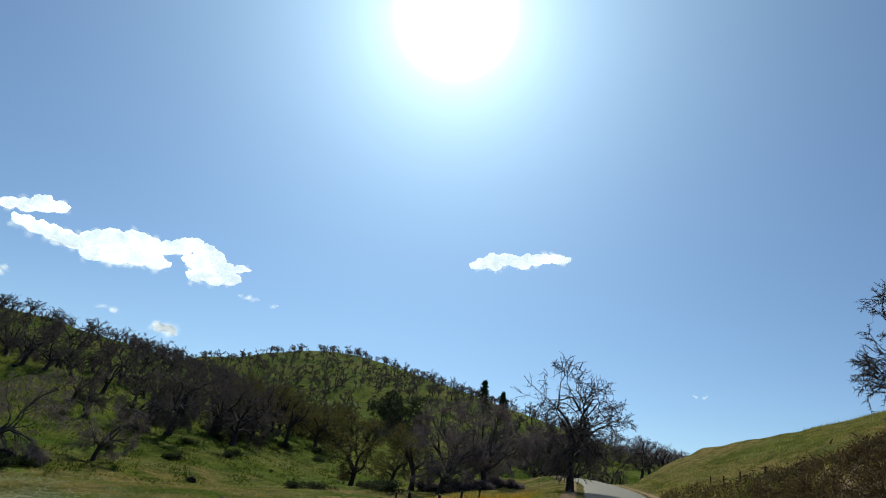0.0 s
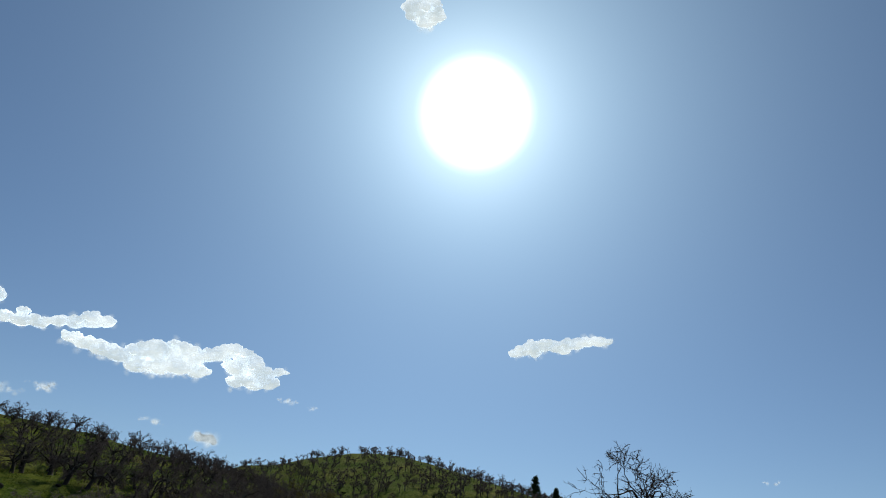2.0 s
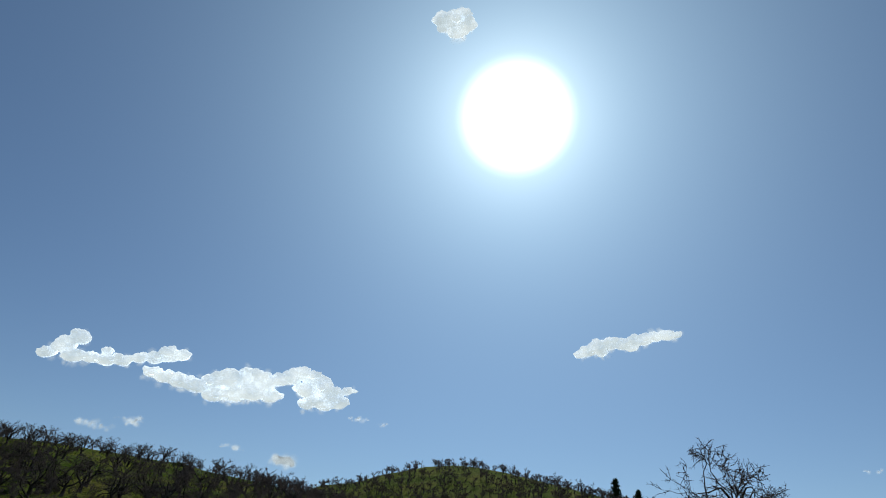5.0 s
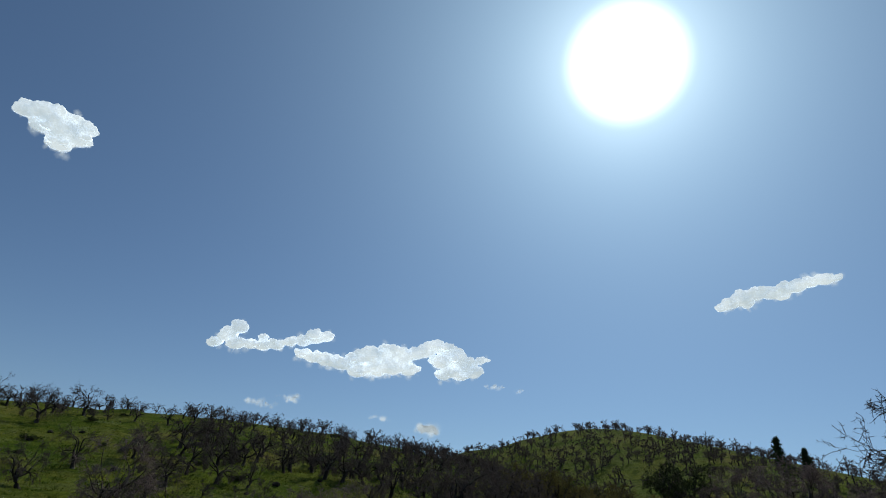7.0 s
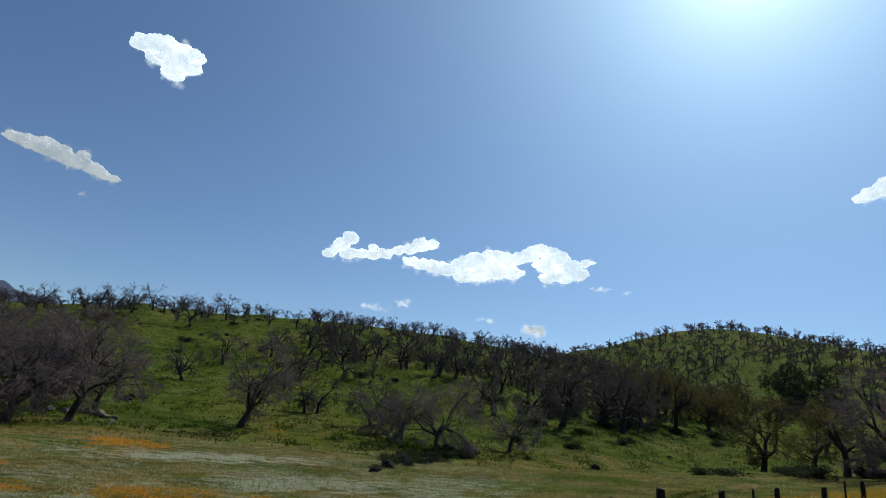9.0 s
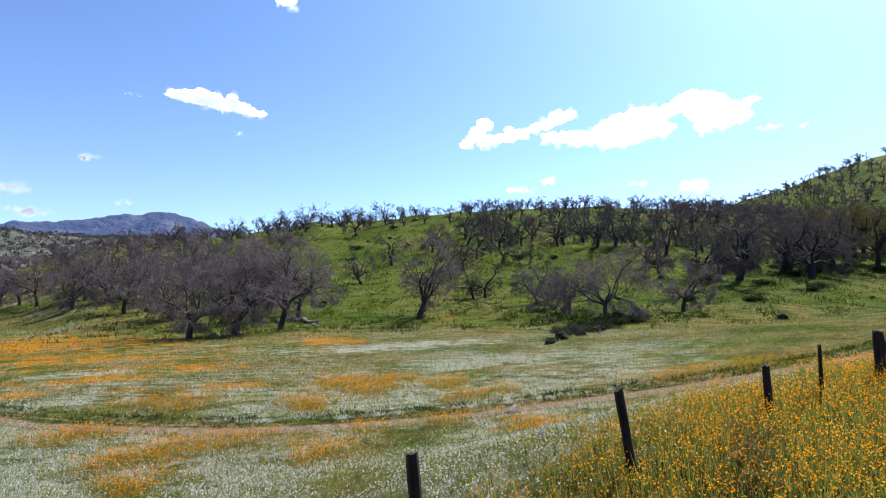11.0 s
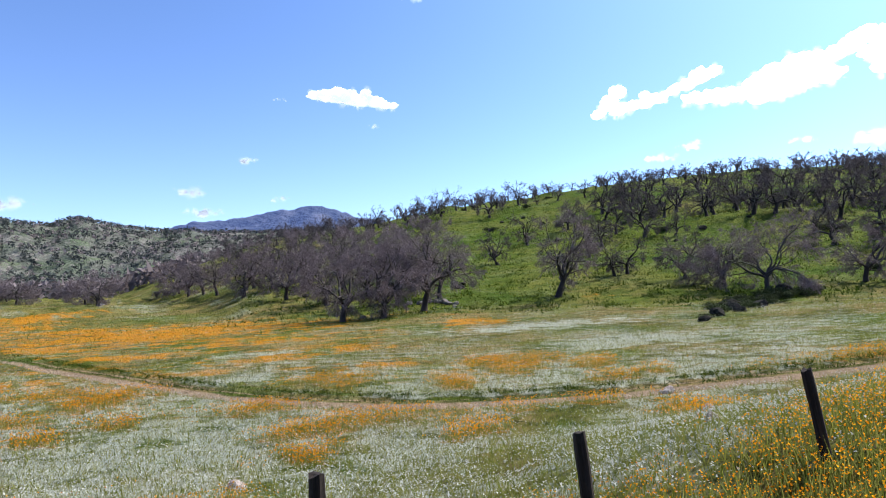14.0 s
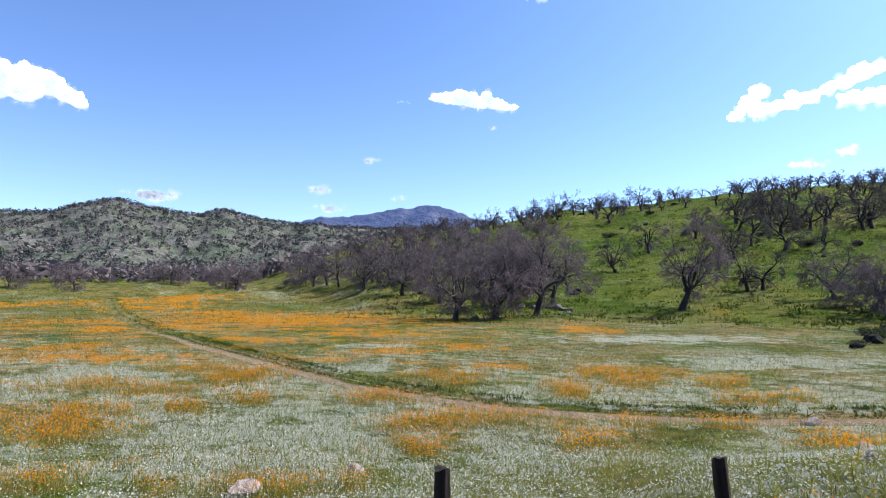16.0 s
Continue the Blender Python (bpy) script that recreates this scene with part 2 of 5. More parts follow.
PALE_ROCK = rock_look("pale_sandy_granite", (0.24, 0.19, 0.16), (0.46, 0.39, 0.35))
LUSH = blade_look("tall_dark_grass", (0.022, 0.042, 0.005), (0.060, 0.085, 0.012))
CLOUD, WISP = cloud_look("cumulus_cloud", 0.60, 0.62), cloud_look("cloud_wisps", 0.10, 0.74)
# dimmed copies for clouds away from the sun, where exposure is higher
DIM_CLOUD, DIM_WISP = cloud_look("dimmed_cumulus_cloud", 0.22, 0.36), cloud_look("dimmed_cloud_wisps", 0.06, 0.36)


# ---- mesh helpers ----
class Soup:
    """Points, quads and triangles gathered for one mesh."""

    def __init__(self):
        self.points, self.quads, self.tris, self.count = [], [], [], 0

    def add(self, points, quads=None, tris=None):
        points = np.asarray(points, np.float32).reshape(-1, 3)
        if quads is not None and len(quads):
            self.quads.append(np.asarray(quads, np.int64) + self.count)
        if tris is not None and len(tris):
            self.tris.append(np.asarray(tris, np.int64) + self.count)
        self.points.append(points)
        self.count += len(points)

    def tube(self, pts, radii, sides):
        pts, radii = np.asarray(pts, float), np.asarray(radii, float)
        along = np.gradient(pts, axis=0)
        along /= np.linalg.norm(along, axis=1)[:, None] + 1e-9
        ref = np.where(np.abs(along[:, 2:3]) > 0.9, [[1.0, 0, 0]], [[0, 0, 1.0]])
        u = np.cross(along, ref)
        u /= np.linalg.norm(u, axis=1)[:, None] + 1e-9
        v = np.cross(along, u)
        a = np.arange(sides) * 2 * np.pi / sides
        ringed = pts[:, None] + radii[:, None, None] * (u[:, None] * np.cos(a)[None, :, None] + v[:, None] * np.sin(a)[None, :, None])
        n = len(pts)
        i, j = np.meshgrid(np.arange(n - 1), np.arange(sides), indexing="ij")
        q = np.stack([i * sides + j, i * sides + (j + 1) % sides, (i + 1) * sides + (j + 1) % sides, (i + 1) * sides + j], -1)
        self.add(ringed, q.reshape(-1, 4))

    def blades(self, roots, tips, width, rng):
        """Thin triangles from roots to tips."""
        roots, tips = np.asarray(roots, float), np.asarray(tips, float)
        n = len(roots)
        if n == 0:
            return
        side = np.cross(tips - roots, rng.normal(size=(n, 3)))
        side *= (np.asarray(width).reshape(-1, 1) / 2) / (np.linalg.norm(side, axis=1)[:, None] + 1e-9)
        self.add(np.stack([roots - side, roots + side, tips], 1), tris=np.arange(3 * n).reshape(n, 3))

    def mesh(self, name, material, smooth_faces=False):
        pts = np.concatenate(self.points) if self.points else np.zeros((0, 3), np.float32)
        q = np.concatenate(self.quads) if self.quads else np.zeros((0, 4), np.int64)
        t = np.concatenate(self.tris) if self.tris else np.zeros((0, 3), np.int64)
        me = bpy.data.meshes.new(name)
        me.vertices.add(len(pts))
        me.vertices.foreach_set("co", pts.ravel().astype(np.float32))
        me.loops.add(q.size + t.size)
        me.loops.foreach_set("vertex_index", np.concatenate([q.ravel(), t.ravel()]).astype(np.int32))
        me.polygons.add(len(q) + len(t))
        me.polygons.foreach_set("loop_start", np.concatenate([np.arange(len(q)) * 4, q.size + np.arange(len(t)) * 3]).astype(np.int32))
        me.polygons.foreach_set("use_smooth", np.full(len(q) + len(t), smooth_faces))
        me.update(calc_edges=True)
        me.materials.append(material)
        return me


def part(name, mesh_data, parent, label=""):
    ob = new(name, mesh_data)
    ob.parent = parent
    return tagged(ob, label)


# ---- the lie of the land ----
EYE_Z = 4.6                  # the eye stands 1.6 m over the road's edge


def smooth(a, b, v):
    t = np.clip((v - a) / (b - a), 0, 1)
    return t * t * (3 - 2 * t)


def wave(x, y, seed, size, octaves=3):
    """Cheap smooth noise of about -1..1 from sums of turned sine waves."""
    rng = np.random.default_rng(seed)
    total, amp, norm = 0.0, 1.0, 0.0
    for _ in range(octaves):
        for _ in range(3):
            a, p, q = rng.uniform(0, 6.283, 3)
            k = 6.283 / size * rng.uniform(0.7, 1.3)
            bend = np.sin((x * np.sin(a) - y * np.cos(a)) * k * 0.63 + q) * 1.3
            total = total + amp * np.sin((x * np.cos(a) + y * np.sin(a)) * k + p + bend)
            norm += amp * 0.6
        amp, size = amp * 0.55, size * 0.45
    return total / norm


TRACK_X = [-150, -80, -51, -32.3, -21.3, -15, -10.6, -6.3, -3.5, 0, 3.3, 6.2, 9.5, 13.6, 17, 26, 40, 60]
TRACK_Y = [245, 135, 87, 57.0, 41.6, 34, 29.2, 24.3, 21.2, 18.3, 16.8, 16.4, 15.9, 15.0, 14.5, 14.3, 16.5, 22]


def road_mid(x):
    """y of the road's centre line: straight at first, then bending left."""
    return -1.9 + 0.007 * np.clip(x - 46, 0, 54) ** 2 * (x > 0)


def road_z(x):
    return 3.0 + 0.06 * np.clip(x, -40, 10) + 0.066 * np.clip(x - 10, 0, 65)


def track_mid(x):
    """y of the farm track's centre line in the meadow, as a function of x."""
    x = np.asarray(x, float)
    return sum(np.interp(x + s, TRACK_X, TRACK_Y) for s in (-2, -1, 0, 1, 2)) / 5


def track_off(x, y):
    """Distance from the farm track's centre line."""
    slope = (track_mid(x + 2) - track_mid(x - 2)) / 4
    return np.abs(y - track_mid(x)) / np.sqrt(1 + slope * slope)



def bearing(x, y):
    return np.degrees(np.arctan2(-x, y)), np.hypot(x, y)


def rise(t, ease):
    """Profile of a slope from its foot (t = 0) over its ridge (t = 1) and down behind."""
    up = (1 - ease) * t + ease * t * t * (3 - 2 * t)
    return np.where(t < 1, np.maximum(up, 0), 1 - 0.55 * smooth(1, 2.6, t))


def ridge_of(az, d, azs, els, far, foot):
    """A hill: its ridge's elevation (degrees), its distance and its foot's distance by bearing."""
    el = np.interp(az, azs, els)
    top = EYE_Z + far * np.tan(np.radians(el)) - 1.0
    t = (d - foot) / (far - foot)
    return np.maximum(top, 0) * rise(np.clip(t, 0, 3), 0.55)


def terrain(x, y):
    """Height of the ground."""
    x, y = np.asarray(x, float), np.asarray(y, float)
    az, d = bearing(x, y)
    # meadow, rising slowly up the valley and along the road
    base = 1.0 + 0.016 * np.clip(d - 70, 0, 400) * smooth(-20, 25, az) + 0.25 * wave(x, y, 3, 45) * smooth(12, 50, d)
    base = base + 0.068 * np.clip(x - 8, 0, 90) * (1 - smooth(8, 42, y)) * smooth(-16, -3, y)
    # near oak hill
    h1 = ridge_of(az, d, [-75, -62, -56, -50, -47, -43, -38, -31, -25, -20, -15, -12, -10, -5, 0, 5, 14, 18, 22, 30],
                  [2, 4, 6, 7.0, 7.4, 7.7, 8.0, 8.05, 7.8, 7.3, 7.0, 6.9, 6.4, 5.6, 5.0, 4.4, 1.7, 0.2, -1, -3],
                  np.interp(az, [-75, -45, -5, 20], [230, 270, 250, 240]), np.interp(az, [-75, -60, -40, 8, 20], [70, 62, 58, 62, 150]))
    # round hill behind it
    h2 = ridge_of(az, d, [-112, -102, -95, -90, -85.6, -80, -74.6, -70, -67, -65, -62.5, -58.5, -56, -53, -50, -45, -38],
                  [2, 4, 5.0, 6.0, 7.1, 8.3, 9.4, 10.2, 10.5, 10.5, 10.2, 9.2, 8.3, 7.8, 6.4, 4, 0],
                  np.interp(az, [-110, -90, -67, -40], [150, 250, 380, 430]), np.interp(az, [-110, -90, -67, -40], [75, 85, 110, 200]))
    # grass hill across the road
    h3 = ridge_of(az, d, [-200, -150, -125, -114, -107, -102, -98, -95, -91], [11, 13, 12.2, 10.2, 8.0, 6.2, 4.8, 3.2, -2],
                  np.interp(az, [-125, -95], [95, 120]), np.interp(az, [-125, -95], [9, 40]))
    h3 = np.maximum(h3, ridge_of(az, d, [90, 130, 160, 200], [-2, 6, 10, 11], 120, 20))
    # hills across the valley
    h4 = ridge_of(az, d, [-12, -5, 0, 5, 9.3, 12.7, 15.9, 18.6, 20.1, 21.6, 22.6, 23.6, 26, 28.2, 30, 31.3, 32.5, 34.5, 36.4, 38.2, 46, 60, 80, 110],
                  [3.0, 4.6, 5.2, 5.1, 5.1, 5.2, 5.45, 5.75, 6.1, 6.4, 6.25, 5.85, 6.1, 6.4, 6.8, 6.7, 6.3, 5.55, 5.3, 5.2, 5.3, 5, 4, 2],
                  900, np.interp(az, [-5, 8, 38], [480, 430, 400]))
    bumps = wave(x, y, 5, 38) * 1.1 + wave(x, y, 9, 9) * 0.22
    far_bumps = wave(x, y, 6, 130) * 7
    z = np.maximum(base, 1 + np.maximum(np.maximum(h1, h2), h3))
    z = z + bumps * smooth(70, 130, d) * (1 - smooth(230, 260, d))
    z = np.maximum(z, 1 + h4 + far_bumps * smooth(450, 600, d) * (1 - smooth(780, 900, d)))
    # shoulder of the road, the fall to the meadow, and the bank across the road
    edge = np.interp(x, [-60, -5, 0, 2.6, 4.7, 6.5, 8.7, 15, 28, 40, 75], [1.3, 1.5, 1.75, 2.15, 2.85, 3.12, 3.32, 3.5, 4.0, 4.7, 6.7])
    rz = road_z(x)
    mid = road_mid(x)
    off = y - mid
    side = np.where(off < 7, rz + (edge - rz) * smooth(2.5, 7.0, off), edge + (z - edge) * smooth(7.0, 15.5, off))
    bank = rz + smooth(2.9, 6.2, -off) * (np.interp(x, [-60, -5, 4, 12, 20, 28, 40, 60], [0.3, 0.6, 2.2, 3.5, 3.0, 2.1, 1.1, 0.5]) + 0.25 * wave(x, y, 12, 3.5))
    other = np.where(off > -6.2, bank, np.maximum(bank, z + (bank - z) * (1 - smooth(6.2, 16, -off))))
    near = np.where(off >= 0, side, other)
    reach = 1 - smooth(62, 85, np.abs(x))
    z = near * reach + z * (1 - reach)
    # ruts of the farm track
    tr = track_off(x, y)
    rut = np.exp(-((tr - 0.5) / 0.25) ** 2) * (y > 9) * (x < 60) * (d < 200)
    return z - 0.10 * rut - 1500 * smooth(1500, 4700, d) * 0.02


def ground_at(x, y):
    return float(terrain(np.array([x]), np.array([y]))[0])


# Drifts of orange poppies in the meadow: centre x, y, half length, half depth, turn in degrees.
DRIFTS = [(-0.5, 12.8, 0.7, 0.9, 0), (-9.6, 15.1, 1.7, 1.5, 8), (-5.7, 17.6, 0.8, 0.8, 0), (-7.5, 21.7, 1.9, 1.6, 10), (-14.9, 26.6, 4.2, 2.0, 8), (-6.7, 10.3, 0.8, 0.5, 0), (-3.0, 10.0, 1.7, 0.5, 0),
          (-7.1, 16.4, 1.0, 0.7, 0), (7.1, 22.9, 2.2, 2.4, 0), (4.1, 19.8, 1.0, 1.4, 0), (9.5, 20.9, 1.1, 0.9, 0), (9.7, 17.9, 1.6, 0.6, 0), (3.3, 13.5, 0.7, 0.5, 0), (8.6, 13.0, 0.9, 1.6, 0),
          (1.4, 32.4, 2.2, 2.2, 0), (2.3, 25.1, 2.0, 1.3, 0), (0.3, 21.7, 1.0, 1.2, 0), (-19.5, 30.0, 3.4, 2.2, 0), (6.1, 15.3, 2.2, 0.4, 0), (18.5, 15.5, 5.0, 0.8, -6)]
FAR_DRIFTS = [(-14.6, 52.7, 15, 13, 8), (-30, 46, 7, 4, 0), (-36, 70, 9, 7, 0), (-3, 30, 3.5, 1.6, 0), (-11, 35, 4, 1.8, 0), (-5.2, 40.1, 4.5, 3.4, 0), (-41.8, 89.3, 9, 20, 0), (-51.6, 74.4, 10, 9, 0), (-23.8, 40.4, 2.8, 2.6, 0), (10.4, 41.6, 3.2, 3.2, 0), (28.6, 58.8, 2.0, 2.2, 0), (-24, 62, 9, 6, 0), (-70, 105, 12, 9, 0)]
# The thickest drifts of white flowers: centre x, y, half length, half depth.
WHITE_DRIFTS = [(-11.4, 20.0, 4.2, 2.2), (-3.2, 14.2, 3.2, 1.3), (-4.4, 11.3, 2.2, 0.6), (-3.2, 31.5, 2.8, 2.4), (2.6, 12.3, 1.9, 1.2), (-3.4, 24.2, 2.2, 1.0), (14, 25.5, 4.5, 2.6), (-18.5, 25.5, 2.5, 1.3), (13.5, 36, 7, 2.2), (-13.2, 22.8, 3.5, 1.6), (-7.6, 15.8, 3.0, 1.2), (-4.2, 12.2, 2.2, 0.8), (-1.8, 15.6, 2.6, 1.0), (-4.0, 18.9, 2.2, 0.9)]


def cover(x, y):
    """How much of the ground is orange, white or bare soil, and how lush the grass is."""
    az, d = bearing(x, y)
    orange = np.zeros_like(x)
    ragged = 0.55 * wave(x, y, 51, 3.2, 3) + 0.45 * wave(x, y, 52, 1.1, 2)
    for cx, cy, rx, ry, turn in DRIFTS + FAR_DRIFTS:
        c, s = math.cos(radians(turn)), math.sin(radians(turn))
        u, v = ((x - cx) * c + (y - cy) * s) / rx, ((y - cy) * c - (x - cx) * s) / ry
        orange = np.maximum(orange, (0.55 if cy > 54 and cx > 0 else 0.9 if cy > 26 else 0.72) * (1 - smooth(0.25, 1.3, np.hypot(u, v) + ragged)))
    meadow = smooth(9, 16, y) * (1 - smooth(48, 70, y)) * smooth(-32, 2, az)
    west = smooth(-14, 6, az) * smooth(20, 30, y)
    orange = np.maximum(orange, 0.6 * meadow * smooth(0.12 - 0.3 * west, 0.75 - 0.25 * west, wave(x * 0.45, y * 1.25, 56, 5.5, 4) + 0.25 * wave(x, y, 57, 22)))
    orange = orange * (1 - 0.5 * smooth(0.15, 0.7, wave(x * 0.35, y * 1.3, 58, 4, 3)) * smooth(24, 34, y))
    off = y - road_mid(x)
    verge = smooth(2.9, 4.2, off) * (1 - smooth(7.0, 9.0, off + 0.8 * wave(x, y, 53, 3))) * smooth(-1, 5, x) * (1 - smooth(45, 60, x))
    orange = np.maximum(orange, verge * (0.34 + 0.42 * smooth(4.4, 6.2, off) + 0.22 * wave(x, y, 54, 2.5)))
    tr = track_off(x, y)
    on_track = (y > 9) * (x < 45) * (d < 170)
    near_rut = np.where(y < track_mid(x), 1.0, 0.7)
    soil = np.exp(-((tr - 0.38) / 0.26) ** 2) * on_track * near_rut * np.clip(1.1 + 0.35 * wave(x, y, 31, 6), 0, 1) * (1 - 0.6 * smooth(16, 30, x)) * (0.45 + 0.55 * smooth(-26, -8, x))
    verge_strip = np.exp(-((tr - 1.0) / 0.16) ** 2) * on_track * (y > track_mid(x))
    orange = orange * (1 - 0.9 * (1 - smooth(0.5, 0.85, tr)) * on_track)
    flat = 1 - smooth(42, 72, np.hypot(x * 0.75, y) + 9 * wave(x, y, 24, 14))
    white = flat * smooth(6.0, 8.5, off) * smooth(-0.95, 0.8, 0.2 * (1 - smooth(10, 26, y)) + 0.55 * wave(x, y, 21, 9) + 0.55 * wave(x * 0.55, y * 1.5, 22, 3.2) + 0.28)
    white = 0.84 * white * (0.5 + 0.5 * smooth(-0.5, 0.4, wave(x, y, 59, 1.4, 3))) * (0.3 + 0.7 * smooth(-56, -40, az)) * (1 - 0.5 * smooth(19, 36, y))
    for cx, cy, rx, ry in WHITE_DRIFTS:
        white = np.maximum(white, 0.95 * (1 - smooth(0.3, 1.3, np.hypot((x - cx) / rx, (y - cy) / ry) + ragged)) * (1 - orange))
    white = white * (1 - 0.95 * (1 - smooth(0.5, 0.85, tr)) * on_track)
    white = np.maximum(white, (0.27 + 0.16 * smooth(-2, 8, az)) * smooth(-0.6, 1.0, wave(x, y, 25, 16) + 0.5 * wave(x, y, 29, 4)) * (d > 55) * (d < 190) * smooth(-50, -20, az))
    white = np.maximum(white, 0.5 * np.exp(-((x + 33.5) / 6) ** 2 - ((y - 111) / 12) ** 2))
    soil = np.maximum(soil, 0.8 * smooth(2.2, 2.6, np.abs(off)) * (1 - smooth(2.9, 3.4, np.abs(off))) * (np.abs(x) < 80))
    soil = np.maximum(soil, 0.62 * smooth(3, 4, -off) * (1 - smooth(5.5, 7.5, -off)) * (np.abs(x) < 70) * (1 - 0.8 * smooth(16, 32, x)) * (0.8 + 0.3 * wave(x, y, 33, 4)))
    lush = 0.8 + 0.3 * wave(x, y, 27, 28) - 0.4 * (off < 0) * (d < 130) - 0.75 * flat * smooth(-0.8, 0.4, wave(x, y, 28, 9))
    lush = lush - 0.4 * smooth(-4, 8, az) * smooth(45, 65, d) * (1 - smooth(190, 260, d))
    lush = np.maximum(lush, verge_strip)
    return np.clip(orange, 0, 1), np.clip(white, 0, 1), np.clip(soil, 0, 1), np.clip(lush, 0, 1)


def polar_sheet(azs, ds):
    a, d = np.meshgrid(np.radians(azs), ds, indexing="ij")
    x, y = -np.sin(a) * d, np.cos(a) * d
    i, j = np.meshgrid(np.arange(len(azs) - 1), np.arange(len(ds) - 1), indexing="ij")
    n = len(ds)
    q = np.stack([i * n + j, i * n + j + 1, (i + 1) * n + j + 1, (i + 1) * n + j], -1).reshape(-1, 4)
    return x.ravel(), y.ravel(), q


def build_ground():
    azs = np.unique(np.concatenate([np.arange(-312, -126, 4.0), np.arange(-126, 48.01, 0.5)]))
    ds = np.concatenate([np.geomspace(0.6, 9, 90), np.geomspace(9, 60, 400)[1:], np.geomspace(60, 4600, 200)[1:]])
    x, y, q = polar_sheet(azs, ds)
    soup = Soup()
    soup.add(np.stack([x, y, terrain(x, y)], 1), q)
    soup.add([[0, 0, ground_at(0, 0)]])
    n = len(ds)
    first = np.arange(len(azs)) * n
    soup.tris.append(np.stack([np.full(len(azs) - 1, soup.count - 1), first[:-1], first[1:]], 1))
    me = soup.mesh("ground", GROUND, True)
    me.materials.append(FAR_HILL)
    px, py = np.append(x, 0.0), np.append(y, 0.0)
    o, w, s, l = cover(px, py)
    o = o * (1 - 0.55 * (1 - smooth(8.0, 9.5, np.abs(py - road_mid(px)))))
    att = me.attributes.new("cover", "FLOAT_COLOR", "POINT")
    att.data.foreach_set("color", np.stack([o, w, s, np.ones_like(o)], 1).ravel().astype(np.float32))
    att = me.attributes.new("lush", "FLOAT", "POINT")
    att.data.foreach_set("value", l.astype(np.float32))
    mid = q[:, 0] % n
    far = np.zeros(len(me.polygons), np.int32)
    far[:len(q)] = (ds[mid] > 395).astype(np.int32)
    me.polygons.foreach_set("material_index", far)
    return tagged(new("ground", me), "flowering spring meadow and grassy hill slopes", "ground", kind="structure")


build_ground()


def build_road():
    xs = np.arange(-60, 66, 0.5)
    across = np.linspace(-2.35, 2.35, 9)
    pts = []
    for x in xs:
        for k, a in enumerate(across):
            wob = 0.10 * math.sin(x * 0.9 + k) if k in (0, 8) else 0
            pts.append((x, float(road_mid(x)) + a + wob, float(road_z(x)) + 0.05 - 0.02 * (a / 2.35) ** 2 - (0.09 if k in (0, 8) else 0)))
    i, j = np.meshgrid(np.arange(len(xs) - 1), np.arange(8), indexing="ij")
    q = np.stack([i * 9 + j, (i + 1) * 9 + j, (i + 1) * 9 + j + 1, i * 9 + j + 1], -1).reshape(-1, 4)
    soup = Soup()
    soup.add(pts, q)
    return tagged(new("road", soup.mesh("road", ASPHALT, True)), "narrow sun-bleached asphalt country road climbing a hill", "road", kind="structure")


build_road()


def build_mountain():
    """The blue mountain at the head of the valley."""
    azs = np.arange(-14, 30, 0.15)
    steps = np.linspace(0, 1.6, 36)
    el = np.interp(azs, [-14, -9, -5.5, -2.6, -1, 0.6, 1.6, 2.6, 3.6, 4.6, 6, 8, 10.5, 12.7, 14.3, 15.6, 19, 24, 30], [5.6, 6.0, 6.5, 7.0, 7.7, 8.1, 8.2, 8.1, 7.8, 7.9, 7.6, 7.2, 6.85, 6.8, 6.3, 5.9, 5.2, 4, 2.5])
    pts = []
    for a, e in zip(azs, el):
        for s in steps:
            d = 2300 + 900 * s
            top = (EYE_Z + 3200 * math.tan(radians(e))) * (s if s < 1 else 1 - (s - 1) * 0.8)
            x, y = -math.sin(radians(a)) * d, math.cos(radians(a)) * d
            bump = 26 * float(wave(np.array(x), np.array(y), 41, 420)) * math.sin(min(s, 1) * math.pi) + 5 * float(wave(np.array(x), np.array(y), 43, 90)) * min(s, 1)
            pts.append((x, y, top + bump - 30))
    n = len(steps)
    i, j = np.meshgrid(np.arange(len(azs) - 1), np.arange(n - 1), indexing="ij")
    q = np.stack([i * n + j, i * n + j + 1, (i + 1) * n + j + 1, (i + 1) * n + j], -1).reshape(-1, 4)
    soup = Soup()
    soup.add(pts, q)
    return tagged(new("backdrop", soup.mesh("mountain", MOUNTAIN, True)), "distant scrub-covered mountain ridge with haze-blue glow", "mountain", kind="structure")


build_mountain()


# ---- trees ----
def unit(v):
    return v / (np.linalg.norm(v) + 1e-9)


def crooked(start, way, length, n, wiggle, pull, rng):
    """A crooked limb as a chain of points; pull bends it up or down on its way."""
    pts, way = [np.array(start, float)], unit(np.array(way, float))
    for k in range(n):
        way = unit(way + rng.normal(0, wiggle, 3) + np.array([0, 0, pull * (k + 1) / n]))
        pts.append(pts[-1] + way * length / n)
    return np.array(pts)


def arc(a, b, lift, n, wiggle, rng):
    """A bent limb from a to b; lift raises its middle."""
    t = np.linspace(0, 1, n + 1)[:, None]
    mid = (a + b) / 2 + np.array([0, 0, lift])
    pts = (1 - t) ** 2 * a + 2 * t * (1 - t) * mid + t ** 2 * b
    shake = rng.normal(0, wiggle, (n + 1, 3))
    shake[0] = 0
    return pts + shake


